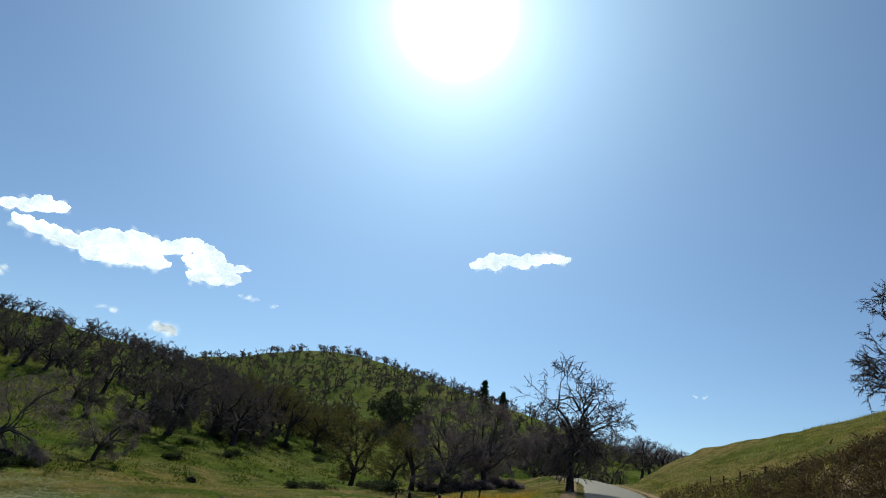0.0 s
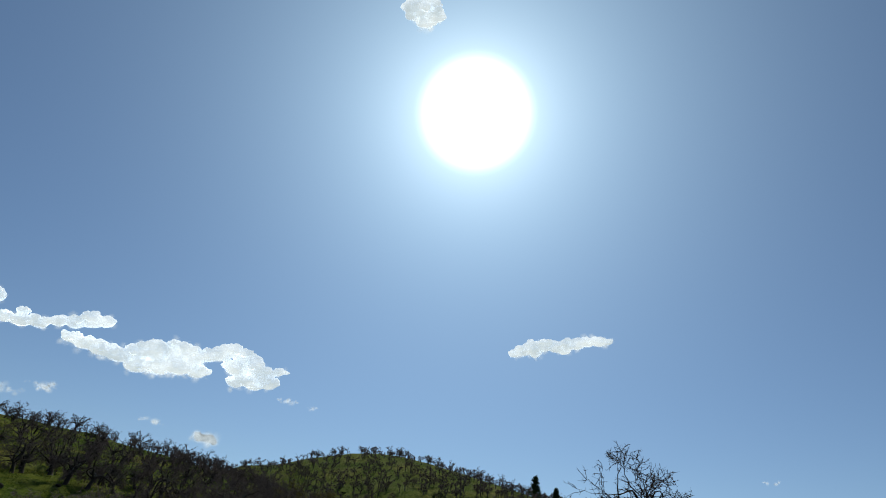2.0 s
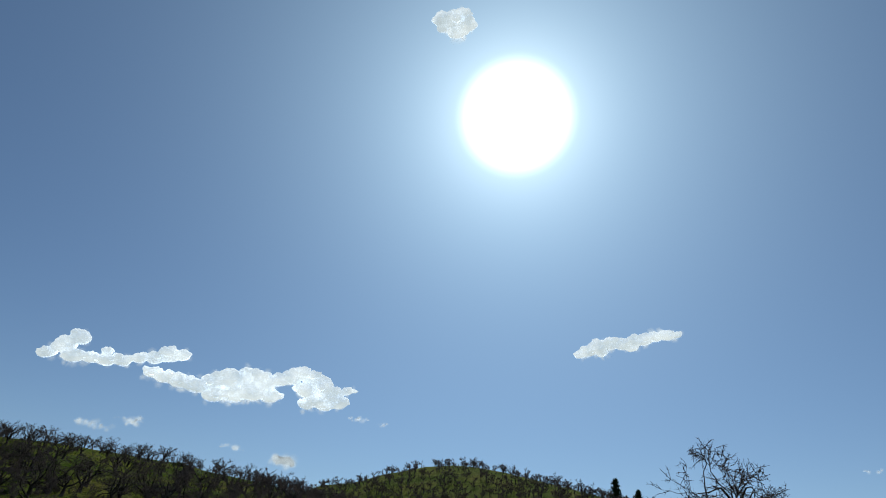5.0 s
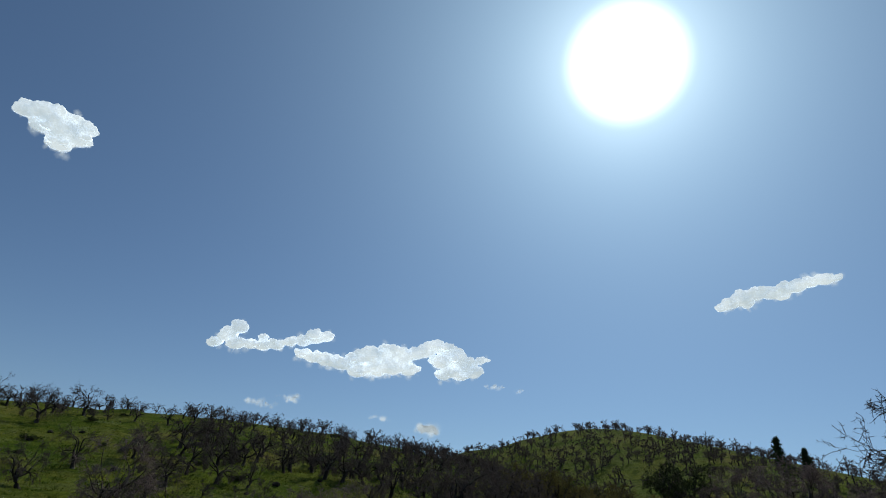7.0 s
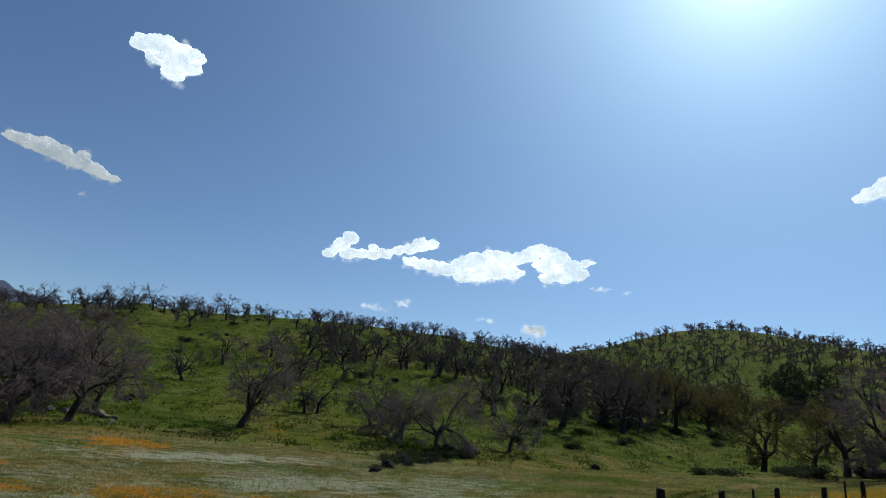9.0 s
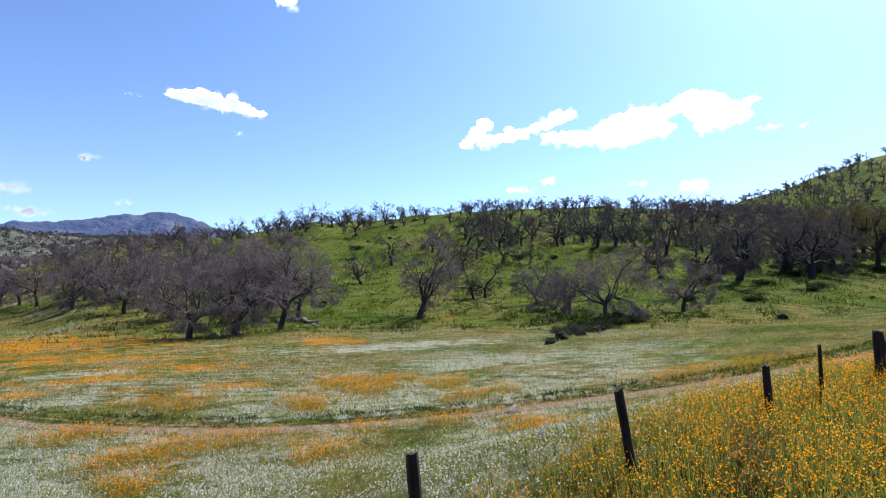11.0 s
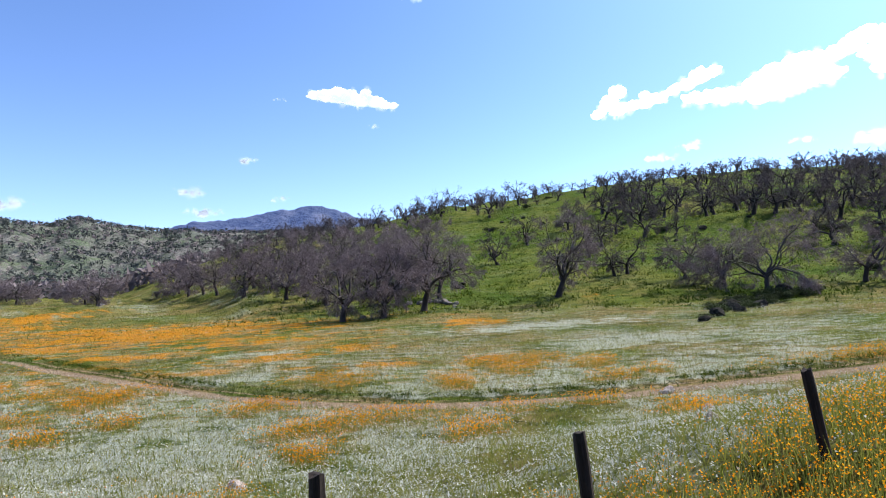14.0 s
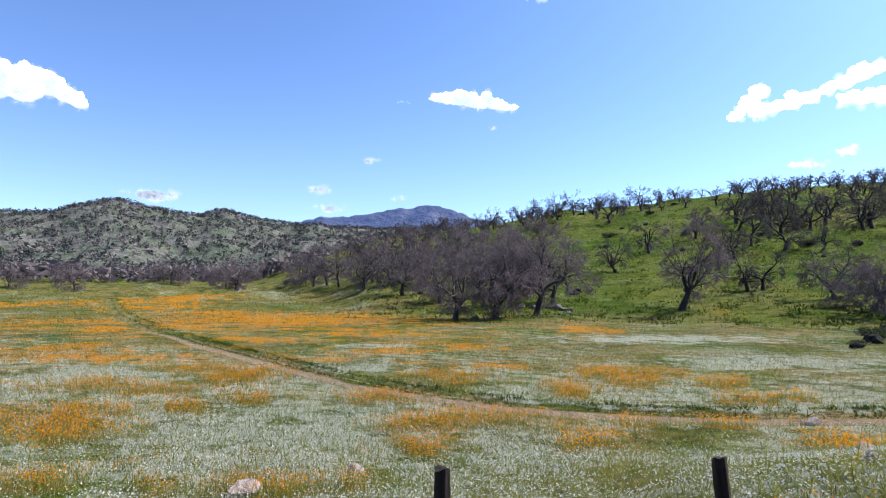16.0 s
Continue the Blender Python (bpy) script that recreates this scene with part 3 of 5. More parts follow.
def oak_meshes(name, seed, h, limbs, forks, twigs, twig_len, twig_w, width=0.5, low=0.2, droop=-0.3, lean=0.05, fork=0.24, bark=None, leaf=None, leaves=0, girth=0.030, crook=0.25, least=0.05):
    """A bare oak that forks again and again: trunk, crooked limbs, branches and sprays of twigs, kept inside an uneven crown.
    forks: how many branches each limb, then each branch, bears. The heavy limbs are one mesh with the trunk, the finer ones the crown."""
    rng = np.random.default_rng(seed)
    wood, crown = Soup(), Soup()
    fork_z = h * fork * rng.uniform(0.85, 1.15)
    r0 = h * girth
    trunk = crooked((0, 0, -0.03 * h), (rng.normal(0, lean), rng.normal(0, lean), 1), fork_z + 0.03 * h, 5, 0.09, 0, rng)
    wood.tube(trunk, np.linspace(r0 * 1.25, r0 * 0.9, 6) * np.array([1.35, 1.05, 0.95, 0.94, 0.98, 1.05]), 7)
    lobes = rng.uniform(0.72, 1.12, 9)
    zc, up = h * (low + 1) / 2, h * (1 - low) / 2
    heart = np.array([trunk[-1][0], trunk[-1][1], zc])

    def reach(p):
        """How far out in the crown a point lies: 1 is its outline, which swells and shrinks round the tree."""
        q = p - heart
        w = width * h * lobes[int((math.atan2(q[1], q[0]) + 3.1416) * 9 / 6.2833) % 9]
        return math.sqrt((q[0] * q[0] + q[1] * q[1]) / (w * w) + (q[2] / up) ** 2)

    grown = []
    turn0 = rng.uniform(0, 6.28)
    for i in range(limbs):
        turn = turn0 + i * 6.2832 / limbs + rng.normal(0, 0.25)
        tip_rise = rng.uniform(0.45, 1.2) if i else 1.35
        way = np.array([math.cos(turn) * math.cos(tip_rise), math.sin(turn) * math.cos(tip_rise), math.sin(tip_rise)])
        grown.append((trunk[-1 if i % 2 else -2], way, (0.50 if i else 0.58) * max(1.0, width * 1.8) * h, r0 * rng.uniform(0.48, 0.66), 0))
    roots, tips = [], []
    while grown:
        start, way, length, girth_here, level = grown.pop()
        n = (8, 6, 4, 3, 3)[level]
        pull = (0.03, 0.04, 0.2 * droop, 0.5 * droop, droop)[level]
        pts = crooked(start, way, length * rng.uniform(0.8, 1.2), n, crook, pull, rng)
        inside = [k for k in range(n + 1) if reach(pts[k]) < 1.0]
        n_in = max(2, inside[-1] + 1 if inside else 2)
        pts = pts[:n_in + 1] if n_in < n else pts
        n = len(pts) - 1
        rr = np.linspace(girth_here, girth_here * 0.45, n + 1)
        (wood if level < 2 else crown).tube(pts, rr, (6, 5, 3, 3, 3)[level])
        if level < len(forks):
            for c in range(forks[level]):
                k = n if c == 0 else int(rng.integers(max(1, n // 3), n + 1))
                along = unit(pts[k] - pts[k - 1])
                outward = unit(pts[k] - heart)
                bend = unit(along * 0.75 + outward * 0.45 + rng.normal(0, 0.62, 3))
                grown.append((pts[k], bend, length * rng.uniform(0.5, 0.72), max(rr[k] * (0.74 if c == 0 else 0.6), r0 * least), level + 1))
        if level >= len(forks) - 1 and twigs:
            m = twigs if level == len(forks) else twigs // 2
            at = rng.uniform(0.2, n, m)
            lo = np.minimum(at.astype(int), n - 1)
            base = pts[lo] + (pts[lo + 1] - pts[lo]) * (at - lo)[:, None]
            go = unit(pts[-1] - pts[0]) * 0.5 + rng.normal(0, 0.6, (m, 3)) + np.array([0, 0, droop])
            go /= np.linalg.norm(go, axis=1)[:, None]
            roots.append(base)
            tips.append(base + go * (h * twig_len * rng.uniform(0.4, 1.2, (m, 1))))
    if roots:
        roots, tips = np.concatenate(roots), np.concatenate(tips)
        crown.blades(roots, tips, twig_w * h, rng)
        if leaves:
            pick = rng.integers(0, len(tips), leaves)
            at = tips[pick] + rng.normal(0, 0.012 * h, (leaves, 3))
            crown.blades(at, at + rng.normal(0, 0.020 * h, (leaves, 3)), rng.uniform(0.012, 0.026, leaves) * h, rng)
    return wood.mesh(name + "_trunk", bark or BARK, True), crown.mesh(name + "_crown", leaf or TWIGS)


def tree_thing(name, meshes, at, scale=1.0, turn=0.0, label="", group="", lean=(0, 0)):
    x, y = at
    thing = new(name)
    thing.empty_display_size = 0.5
    thing.matrix_basis = pose(x, y, ground_at(x, y) - 0.05, lean[0], lean[1], turn) @ Matrix.Scale(scale, 4)
    part("trunk", meshes[0], thing)
    part("crown", meshes[1], thing)
    return tagged(thing, label, "tree", group)


def plant(kinds, spots, name, label, group, rng):
    """Trees at (x, y, height): the kinds, each one metre high, in turn."""
    made = {}
    for i, (x, y, height) in enumerate(spots):
        k = i % len(kinds)
        m = pose(x, y, ground_at(x, y) - 0.05, rng.normal(0, 2), rng.normal(0, 2), rng.uniform(0, 360)) @ Matrix.Scale(height, 4)
        if k in made:
            copy_thing(made[k], m).matrix_basis = m
        else:
            made[k] = tree_thing(name, kinds[k], (x, y), 1.0, 0, label, group)
            made[k].matrix_basis = m


rng = np.random.default_rng(7)
# oaks at the foot of the near hill and in the valley: x, y, height
VALLEY_OAKS = [(1.0, 52.8, 7.2), (4.6, 53.0, 7.8), (9.2, 57.5, 8.6), (25.2, 61.3, 8.9), (51.8, 47.5, 6.6),
               (-13.2, 92.2, 7.5), (-6.6, 102, 8.5), (-24.3, 118, 7.8), (-29.4, 128, 7.8), (-3.4, 96.7, 8.5), (2.0, 88.0, 8.6), (7.5, 84.0, 8.8), (11, 78, 8.2), (-0.5, 72, 7.5), (7.5, 67, 7.8), (13, 69, 7.6), (-6, 81, 7.4), (5, 76, 8.0), (-20.6, 111.3, 7.6), (-13.3, 105.3, 8.2), (-9.2, 95.6, 7.6), (3.5, 107.9, 8.0), (6.1, 98.4, 7.8), (11.8, 101.2, 7.4), (16.4, 105.1, 7.2), (14.7, 86.1, 7.6), (47.5, 7.5, 6.0), (50, 11, 6.6), (45.5, 10.5, 5.2), (54, 8.5, 7)]
SPARSE_OAKS = [(28.6, 95.0, 6.5), (41.2, 114.7, 6.8), (37.4, 70.8, 4.8), (39.2, 70.6, 5.4), (42.0, 61.8, 6.2), (52.8, 120, 6.6), (49.3, 97, 6.4), (58.9, 98.7, 7.0), (63.4, 95.7, 5.0), (42.2, 87.7, 5.0), (83.3, 99, 8.6),
               (83.8, 93.9, 7.8), (89.5, 93.7, 7.0), (88.6, 84.9, 8.6), (76.7, 78.5, 6.0), (75.4, 64.1, 8.2), (74.5, 60.9, 8.0), (76.8, 59.5, 11.0), (88.5, 60.5, 9.8), (87, 55, 9.5), (92, 58, 10.5), (98, 62, 10.5), (104, 62, 11.0),
               (81, 66, 8.5), (70, 68, 6.0), (96, 72, 9.0), (104, 76, 9.0), (56, 104, 6.5), (50, 103, 6.0)]
SLOPE_OAKS = [(48.1, 166, 9.2), (61.1, 175.7, 8.5), (45.7, 200, 8.0), (24.6, 181, 7.5), (35.9, 179, 8.6), (81.1, 145, 7.0), (87.8, 117.6, 8.2), (105, 104.7, 7.2), (92.5, 116, 7.6), (75, 122, 6.5), (66, 112, 7.0), (70, 118, 7.4), (58, 128, 6.0),
              (100, 92, 8.5), (112, 84, 9.0), (118, 92, 8.5), (108, 96, 8.0), (120, 76, 9.5), (126, 84, 9.0), (98, 106, 7.5), (90, 108, 7.0), (78, 106, 7.0), (30, 176, 7.5), (29, 190, 8.0)]
FAR_OAKS = [(-76.3, 117.4, 6.2), (-96.8, 126.2, 6.0), (-103, 124, 5.5), (-79.1, 163.9, 7.2), (156, 13.7, 7.0), (160, 10.5, 6.4), (169, 6.6, 5.4), (174, -1, 6.1), (150, 18, 7), (-49.3, 134.1, 7.4), (-53, 138, 6.6), (-34, 140, 7.5), (-38, 150, 7.5), (-84, 170, 7),
            (176, -6, 7.5), (182, -10, 8), (186, -14, 7.5), (190, -18, 7), (194, -22, 6.5), (198, -26, 6), (203, -31, 5.5), (172, 3, 8), (166, 12, 7.5)]
valley_kinds = [oak_meshes("valley_oak", s, 1.0, 6, (5, 4, 4), 12, 0.07, 0.0044, width=0.48, low=w, droop=-0.3, fork=0.25, girth=0.034) for s, w in ((11, 0.22), (12, 0.26), (13, 0.22), (17, 0.24))]
plant(valley_kinds, VALLEY_OAKS, "oak_tree", "bare mauve-grey oak with drooping twigs at the hill's foot", "oaks at the foot of the hill", rng)
sparse_kinds = [oak_meshes("hill_oak", s, 1.0, 5, (4, 4, 3), 11, 0.075, 0.0054, width=0.46, low=0.14, droop=-0.4, fork=0.26, lean=0.14, girth=0.042, bark=DARK_BARK, leaf=HILL_TWIGS) for s in (21, 22, 23, 24)]
plant(sparse_kinds, SPARSE_OAKS, "oak_tree", "gaunt dark oak with thin twigs on the lower slope", "oaks on the lower slope", rng)
plant(sparse_kinds, SLOPE_OAKS, "oak_tree", "gaunt dark oak half way up the green slope", "oaks on the upper slope", rng)
olive_kinds = [oak_meshes("budding_oak", s, 1.0, 6, (5, 4), 16, 0.06, 0.0050, width=0.46, low=0.18, droop=-0.2, fork=0.28, girth=0.038, bark=DARK_BARK, leaf=OLIVE, leaves=2200) for s in (91, 92, 93)]
BUDDING_OAKS = [(71, 27.5, 8.2), (98, 31, 8.0), (114, 60, 10), (150, 72, 9), (146, 66, 9), (152, 64, 9.5), (143, 74, 8.5), (136, 64, 9.5), (128, 70, 9.5), (160, 70, 9), (52, 14.5, 5.6), (118, 66, 9.5), (124, 58, 9.5), (132, 58, 9), (122, 76, 9), (110, 68, 9.5), (155, 58, 8.5), (140, 80, 9), (133, 76, 9)]
plant(olive_kinds, BUDDING_OAKS, "oak_tree", "budding olive-topped oak below the round hill", "budding oaks", rng)


def build_lone_oak():
    me = oak_meshes("lone_oak", 69, 7.0, 7, (6, 5, 5), 9, 0.036, 0.0042, width=0.52, low=0.36, droop=-0.10, lean=0.02, fork=0.30, bark=DARK_BARK, leaf=HILL_TWIGS, girth=0.028, crook=0.30, least=0.085)
    tree_thing("oak_tree", me, (36.5, 0.9), 1.0, 110, "tall bare oak with a wide branching crown beside the road", lean=(-2, 0))
    me = oak_meshes("bank_oak", 35, 13.8, 7, (6, 5, 5), 16, 0.036, 0.0044, width=0.38, low=0.08, droop=-0.2, bark=DARK_BARK, leaf=HILL_TWIGS, crook=0.28, least=0.08)
    tree_thing("oak_tree", me, (57.0, -29.5), 1.0, 20, "dense bare oak on the grassy hill above the bank")


build_lone_oak()
low_oaks = [oak_meshes("low_oak", s, 1.0, 7, (5, 4, 4), 13, 0.10, 0.0048, width=0.66, low=0.06, droop=-0.75, fork=0.22) for s in (15, 16)]
plant(low_oaks, FAR_OAKS, "oak_tree", "round bare oak standing far up the valley", "oaks up the valley", rng)
plant(low_oaks, [(42.1, 49.2, 7.2), (41.4, 54.4, 6.8)], "oak_tree", "wide low oak whose mauve twigs hang to the ground", "hanging oaks", rng)


def scatter_hill(count, box, keep, seed, gap):
    r = np.random.default_rng(seed)
    spots = []
    tries = 0
    while len(spots) < count and tries < 20000:
        tries += 1
        az, d = r.uniform(box[0], box[1]), math.sqrt(r.uniform(box[2] ** 2, box[3] ** 2))
        x, y = -math.sin(radians(az)) * d, math.cos(radians(az)) * d
        if keep(az, d, x, y) and all((x - s[0]) ** 2 + (y - s[1]) ** 2 > gap ** 2 for s in spots):
            spots.append((x, y, r.uniform(4.6, 9.2) * (1 - 0.3 * smooth(150, 230, d))))
    return spots


hill_kinds = [oak_meshes("slope_oak", s, 1.0, 5, (4, 4), 9, 0.085, 0.0085, width=w + 0.08, low=0.22, droop=-0.2, fork=0.28, lean=0.12, girth=0.046, bark=DARK_BARK, leaf=HILL_TWIGS)
              for s, w in ((51, 0.36), (52, 0.42), (53, 0.3), (54, 0.4), (55, 0.34), (56, 0.38))]
near_hill = scatter_hill(250, (-58, 6, 118, 258), lambda az, d, x, y: (d > 190 or (az < -27 and (d > 135 or az < -46))) and (az < 2 or d < 200) and wave(np.array(x), np.array(y), 61, 30) > -0.1 - 0.6 * (az < -27), 71, 5.5)
near_hill.sort(key=lambda s: s[0] ** 2 + s[1] ** 2)
plant(hill_kinds, near_hill[:150], "oak_tree", "bare dark oak scattered on the green hillside", "oaks on the near hill", rng)
hill_end = scatter_hill(36, (-5, 10, 112, 222), lambda az, d, x, y: d > 112 + 9 * max(0, -az), 74, 6.5)
plant(sparse_kinds, hill_end, "oak_tree", "bare mauve-grey oak on the low end of the hill", "oaks on the low end of the hill", rng)
round_hill = scatter_hill(520, (-99, -46, 105, 392), lambda az, d, x, y: d > 95 + 1.6 * (az + 98), 72, 4.6)
round_hill.sort(key=lambda s: s[0] ** 2 + s[1] ** 2)
plant(hill_kinds, round_hill[:42], "oak_tree", "bare dark oak in the open wood on the round hill", "oaks on the round hill", rng)


def mesh_arrays(me):
    co = np.empty(len(me.vertices) * 3, np.float32)
    me.vertices.foreach_get("co", co)
    polys = [tuple(p.vertices) for p in me.polygons]
    return co.reshape(-1, 3), np.array([p for p in polys if len(p) == 4]).reshape(-1, 4), np.array([p for p in polys if len(p) == 3]).reshape(-1, 3)


def build_wood(name, kinds, spots, label, seed):
    """Many trees too far off to tell apart, joined."""
    r = np.random.default_rng(seed)
    store = [[mesh_arrays(m) for m in k] for k in kinds]
    soups = Soup()
    for i, (x, y, height) in enumerate(spots):
        a = r.uniform(0, 6.28)
        turn = np.array([[math.cos(a), -math.sin(a), 0], [math.sin(a), math.cos(a), 0], [0, 0, 1]]) * height
        for co, q, t in store[i % len(store)]:
            soups.add(co @ turn.T + [x, y, ground_at(x, y) - 0.05], q, t)
    return tagged(new(name, soups.mesh(name, HILL_TWIGS)), label, "trees", kind="stuff")


wood_kinds = [oak_meshes("wood_oak", s, 1.0, 3, (4,), 20, 0.15, 0.024, width=0.46, low=0.22, droop=-0.15, fork=0.34, girth=0.034, bark=DARK_BARK, leaf=HILL_TWIGS) for s in (57, 58, 59, 60)]
crest = scatter_hill(520, (-90, -47, 170, 372), lambda az, d, x, y: d < 290 or wave(np.array(x), np.array(y), 66, 22) > 0.0, 73, 3.2)
crest = [(x, y, 0.95 * height) for x, y, height in crest]
build_wood("oak_wood", wood_kinds, round_hill[42:] + crest, "open wood of bare dark oaks on the round hill", 5)
top_kinds = [oak_meshes("top_oak", s, 1.0, 5, (4, 3), 10, 0.10, 0.0115, width=0.46, low=0.24, droop=-0.2, fork=0.32, lean=0.12, girth=0.046, bark=DARK_BARK, leaf=HILL_TWIGS) for s in (61, 62, 63, 64)]
build_wood("oak_wood", top_kinds, near_hill[150:], "far bare oaks along the top of the hillside", 6)


def build_far_woods(n, near, deep, arc_of, size_of, material, label, seed):
    """Scrub and small trees on the hills across the valley: a crown of leaf clumps each."""
    r = np.random.default_rng(seed)
    soup = Soup()
    az = np.radians(r.uniform(arc_of[0], arc_of[1], n))
    d = np.sqrt(r.uniform(near ** 2, deep ** 2, n))
    keep = (np.degrees(az) > 12) | (d > 300)
    x, y = (-np.sin(az) * d)[keep], (np.cos(az) * d)[keep]
    z = terrain(x, y)
    size = r.uniform(size_of[0], size_of[1], len(x))
    leaf = 15
    c = np.repeat(np.stack([x, y, z + size * 0.55], 1), leaf, 0)
    s = np.repeat(size, leaf)[:, None]
    out = r.normal(size=(len(c), 3))
    out /= np.linalg.norm(out, axis=1)[:, None]
    at = c + out * s * [0.52, 0.52, 0.45] * r.uniform(0.4, 1.0, (len(c), 1))
    soup.blades(at, at + r.normal(0, 0.24, (len(c), 3)) * s, s[:, 0] * r.uniform(0.18, 0.4, len(c)), r)
    return tagged(new("far_wood", soup.mesh("far_wood", material)), label, "trees", kind="stuff")


build_far_woods(4200, 400, 930, (-8, 44), (2.2, 6.4), FAR_WOOD, "dark green scrub oaks covering the hills across the valley", 81)
build_far_woods(2600, 400, 930, (-8, 44), (2.0, 5.2), FAR_GREY, "bare grey oaks and pale scrub on the hills across the valley", 83)
build_far_woods(1900, 205, 440, (4, 44), (3.0, 6.6), FAR_BELT, "belt of bare mauve oaks at the far hills' foot", 82)
build_far_woods(500, 230, 440, (4, 44), (2.4, 5.6), FAR_WOOD, "green scrub among the bare oaks at the far hills' foot", 84)

# ---- clouds ----
def ball_mesh(level):
    bm = bmesh.new()
    bmesh.ops.create_icosphere(bm, subdivisions=level, radius=1.0)
    pts = np.array([v.co[:] for v in bm.verts])
    tri = np.array([[v.index for v in f.verts] for f in bm.faces])
    bm.free()
    return pts, tri


BALLS = {k: ball_mesh(k) for k in (2, 3)}


def billowed(heap, lobes, shift, soft=0.0):
    """The heaped lobes melted into one skin, swollen and pitted like cumulus, and how dense it is: thinned at its
    underside and at the rim seen from the camera, to soften its outline.
    """
    ob = new("heap", heap.mesh("heap", CLOUD))
    melt = ob.modifiers.new("melt", "REMESH")
    melt.mode, melt.voxel_size = "VOXEL", 1.3
    ease = ob.modifiers.new("ease", "SMOOTH")
    ease.factor, ease.iterations = 0.5, 14
    me = bpy.data.meshes.new_from_object(ob.evaluated_get(bpy.context.evaluated_depsgraph_get()))
    n = len(me.vertices)
    p, way = np.empty(n * 3, np.float32), np.empty(n * 3, np.float32)
    me.vertices.foreach_get("co", p)
    me.vertices.foreach_get("normal", way)
    p, way = p.reshape(-1, 3).astype(float), way.reshape(-1, 3).astype(float)
    order = np.argsort(lobes[:, 0])
    weigh = np.exp(-((p[:, :1] - lobes[order, 0][None]) / 16) ** 2) + 1e-9
    mid = (weigh * lobes[order, 1][None]).sum(1) / weigh.sum(1)
    below = np.minimum(p[:, 1] - mid, 0)
    p[:, 1] -= 0.15 * below
    swell = np.array([3.0 * noise.fractal(Vector(q) * 0.09 + shift, 0.8, 2.1, 3) + 2.4 * abs(noise.noise(Vector(q) * 0.14 + shift)) + 0.5 * abs(noise.noise(Vector(q) * 0.34 + shift)) - 1.0 for q in p])
    swell = np.where(way[:, 1] > -0.2, swell, 0.35 * swell)
    thin = np.array([noise.fractal(Vector((q[0] * 0.05, q[1] * 0.08, q[2] * 0.05)) - shift, 0.9, 2.1, 3) for q in p])
    dense = np.clip(0.50 + 1.9 * np.abs(way[:, 2]) + 0.8 * way[:, 1] + (0.45 + 0.3 * soft) * thin + 0.012 * below - 0.45 * soft, 0.05 - 0.05 * soft, 1.0)
    _, quads, tris = mesh_arrays(me)
    skin = Soup()
    skin.add((p + way * swell[:, None]) * 3.0, quads, tris)
    bpy.data.objects.remove(ob)
    return skin, dense


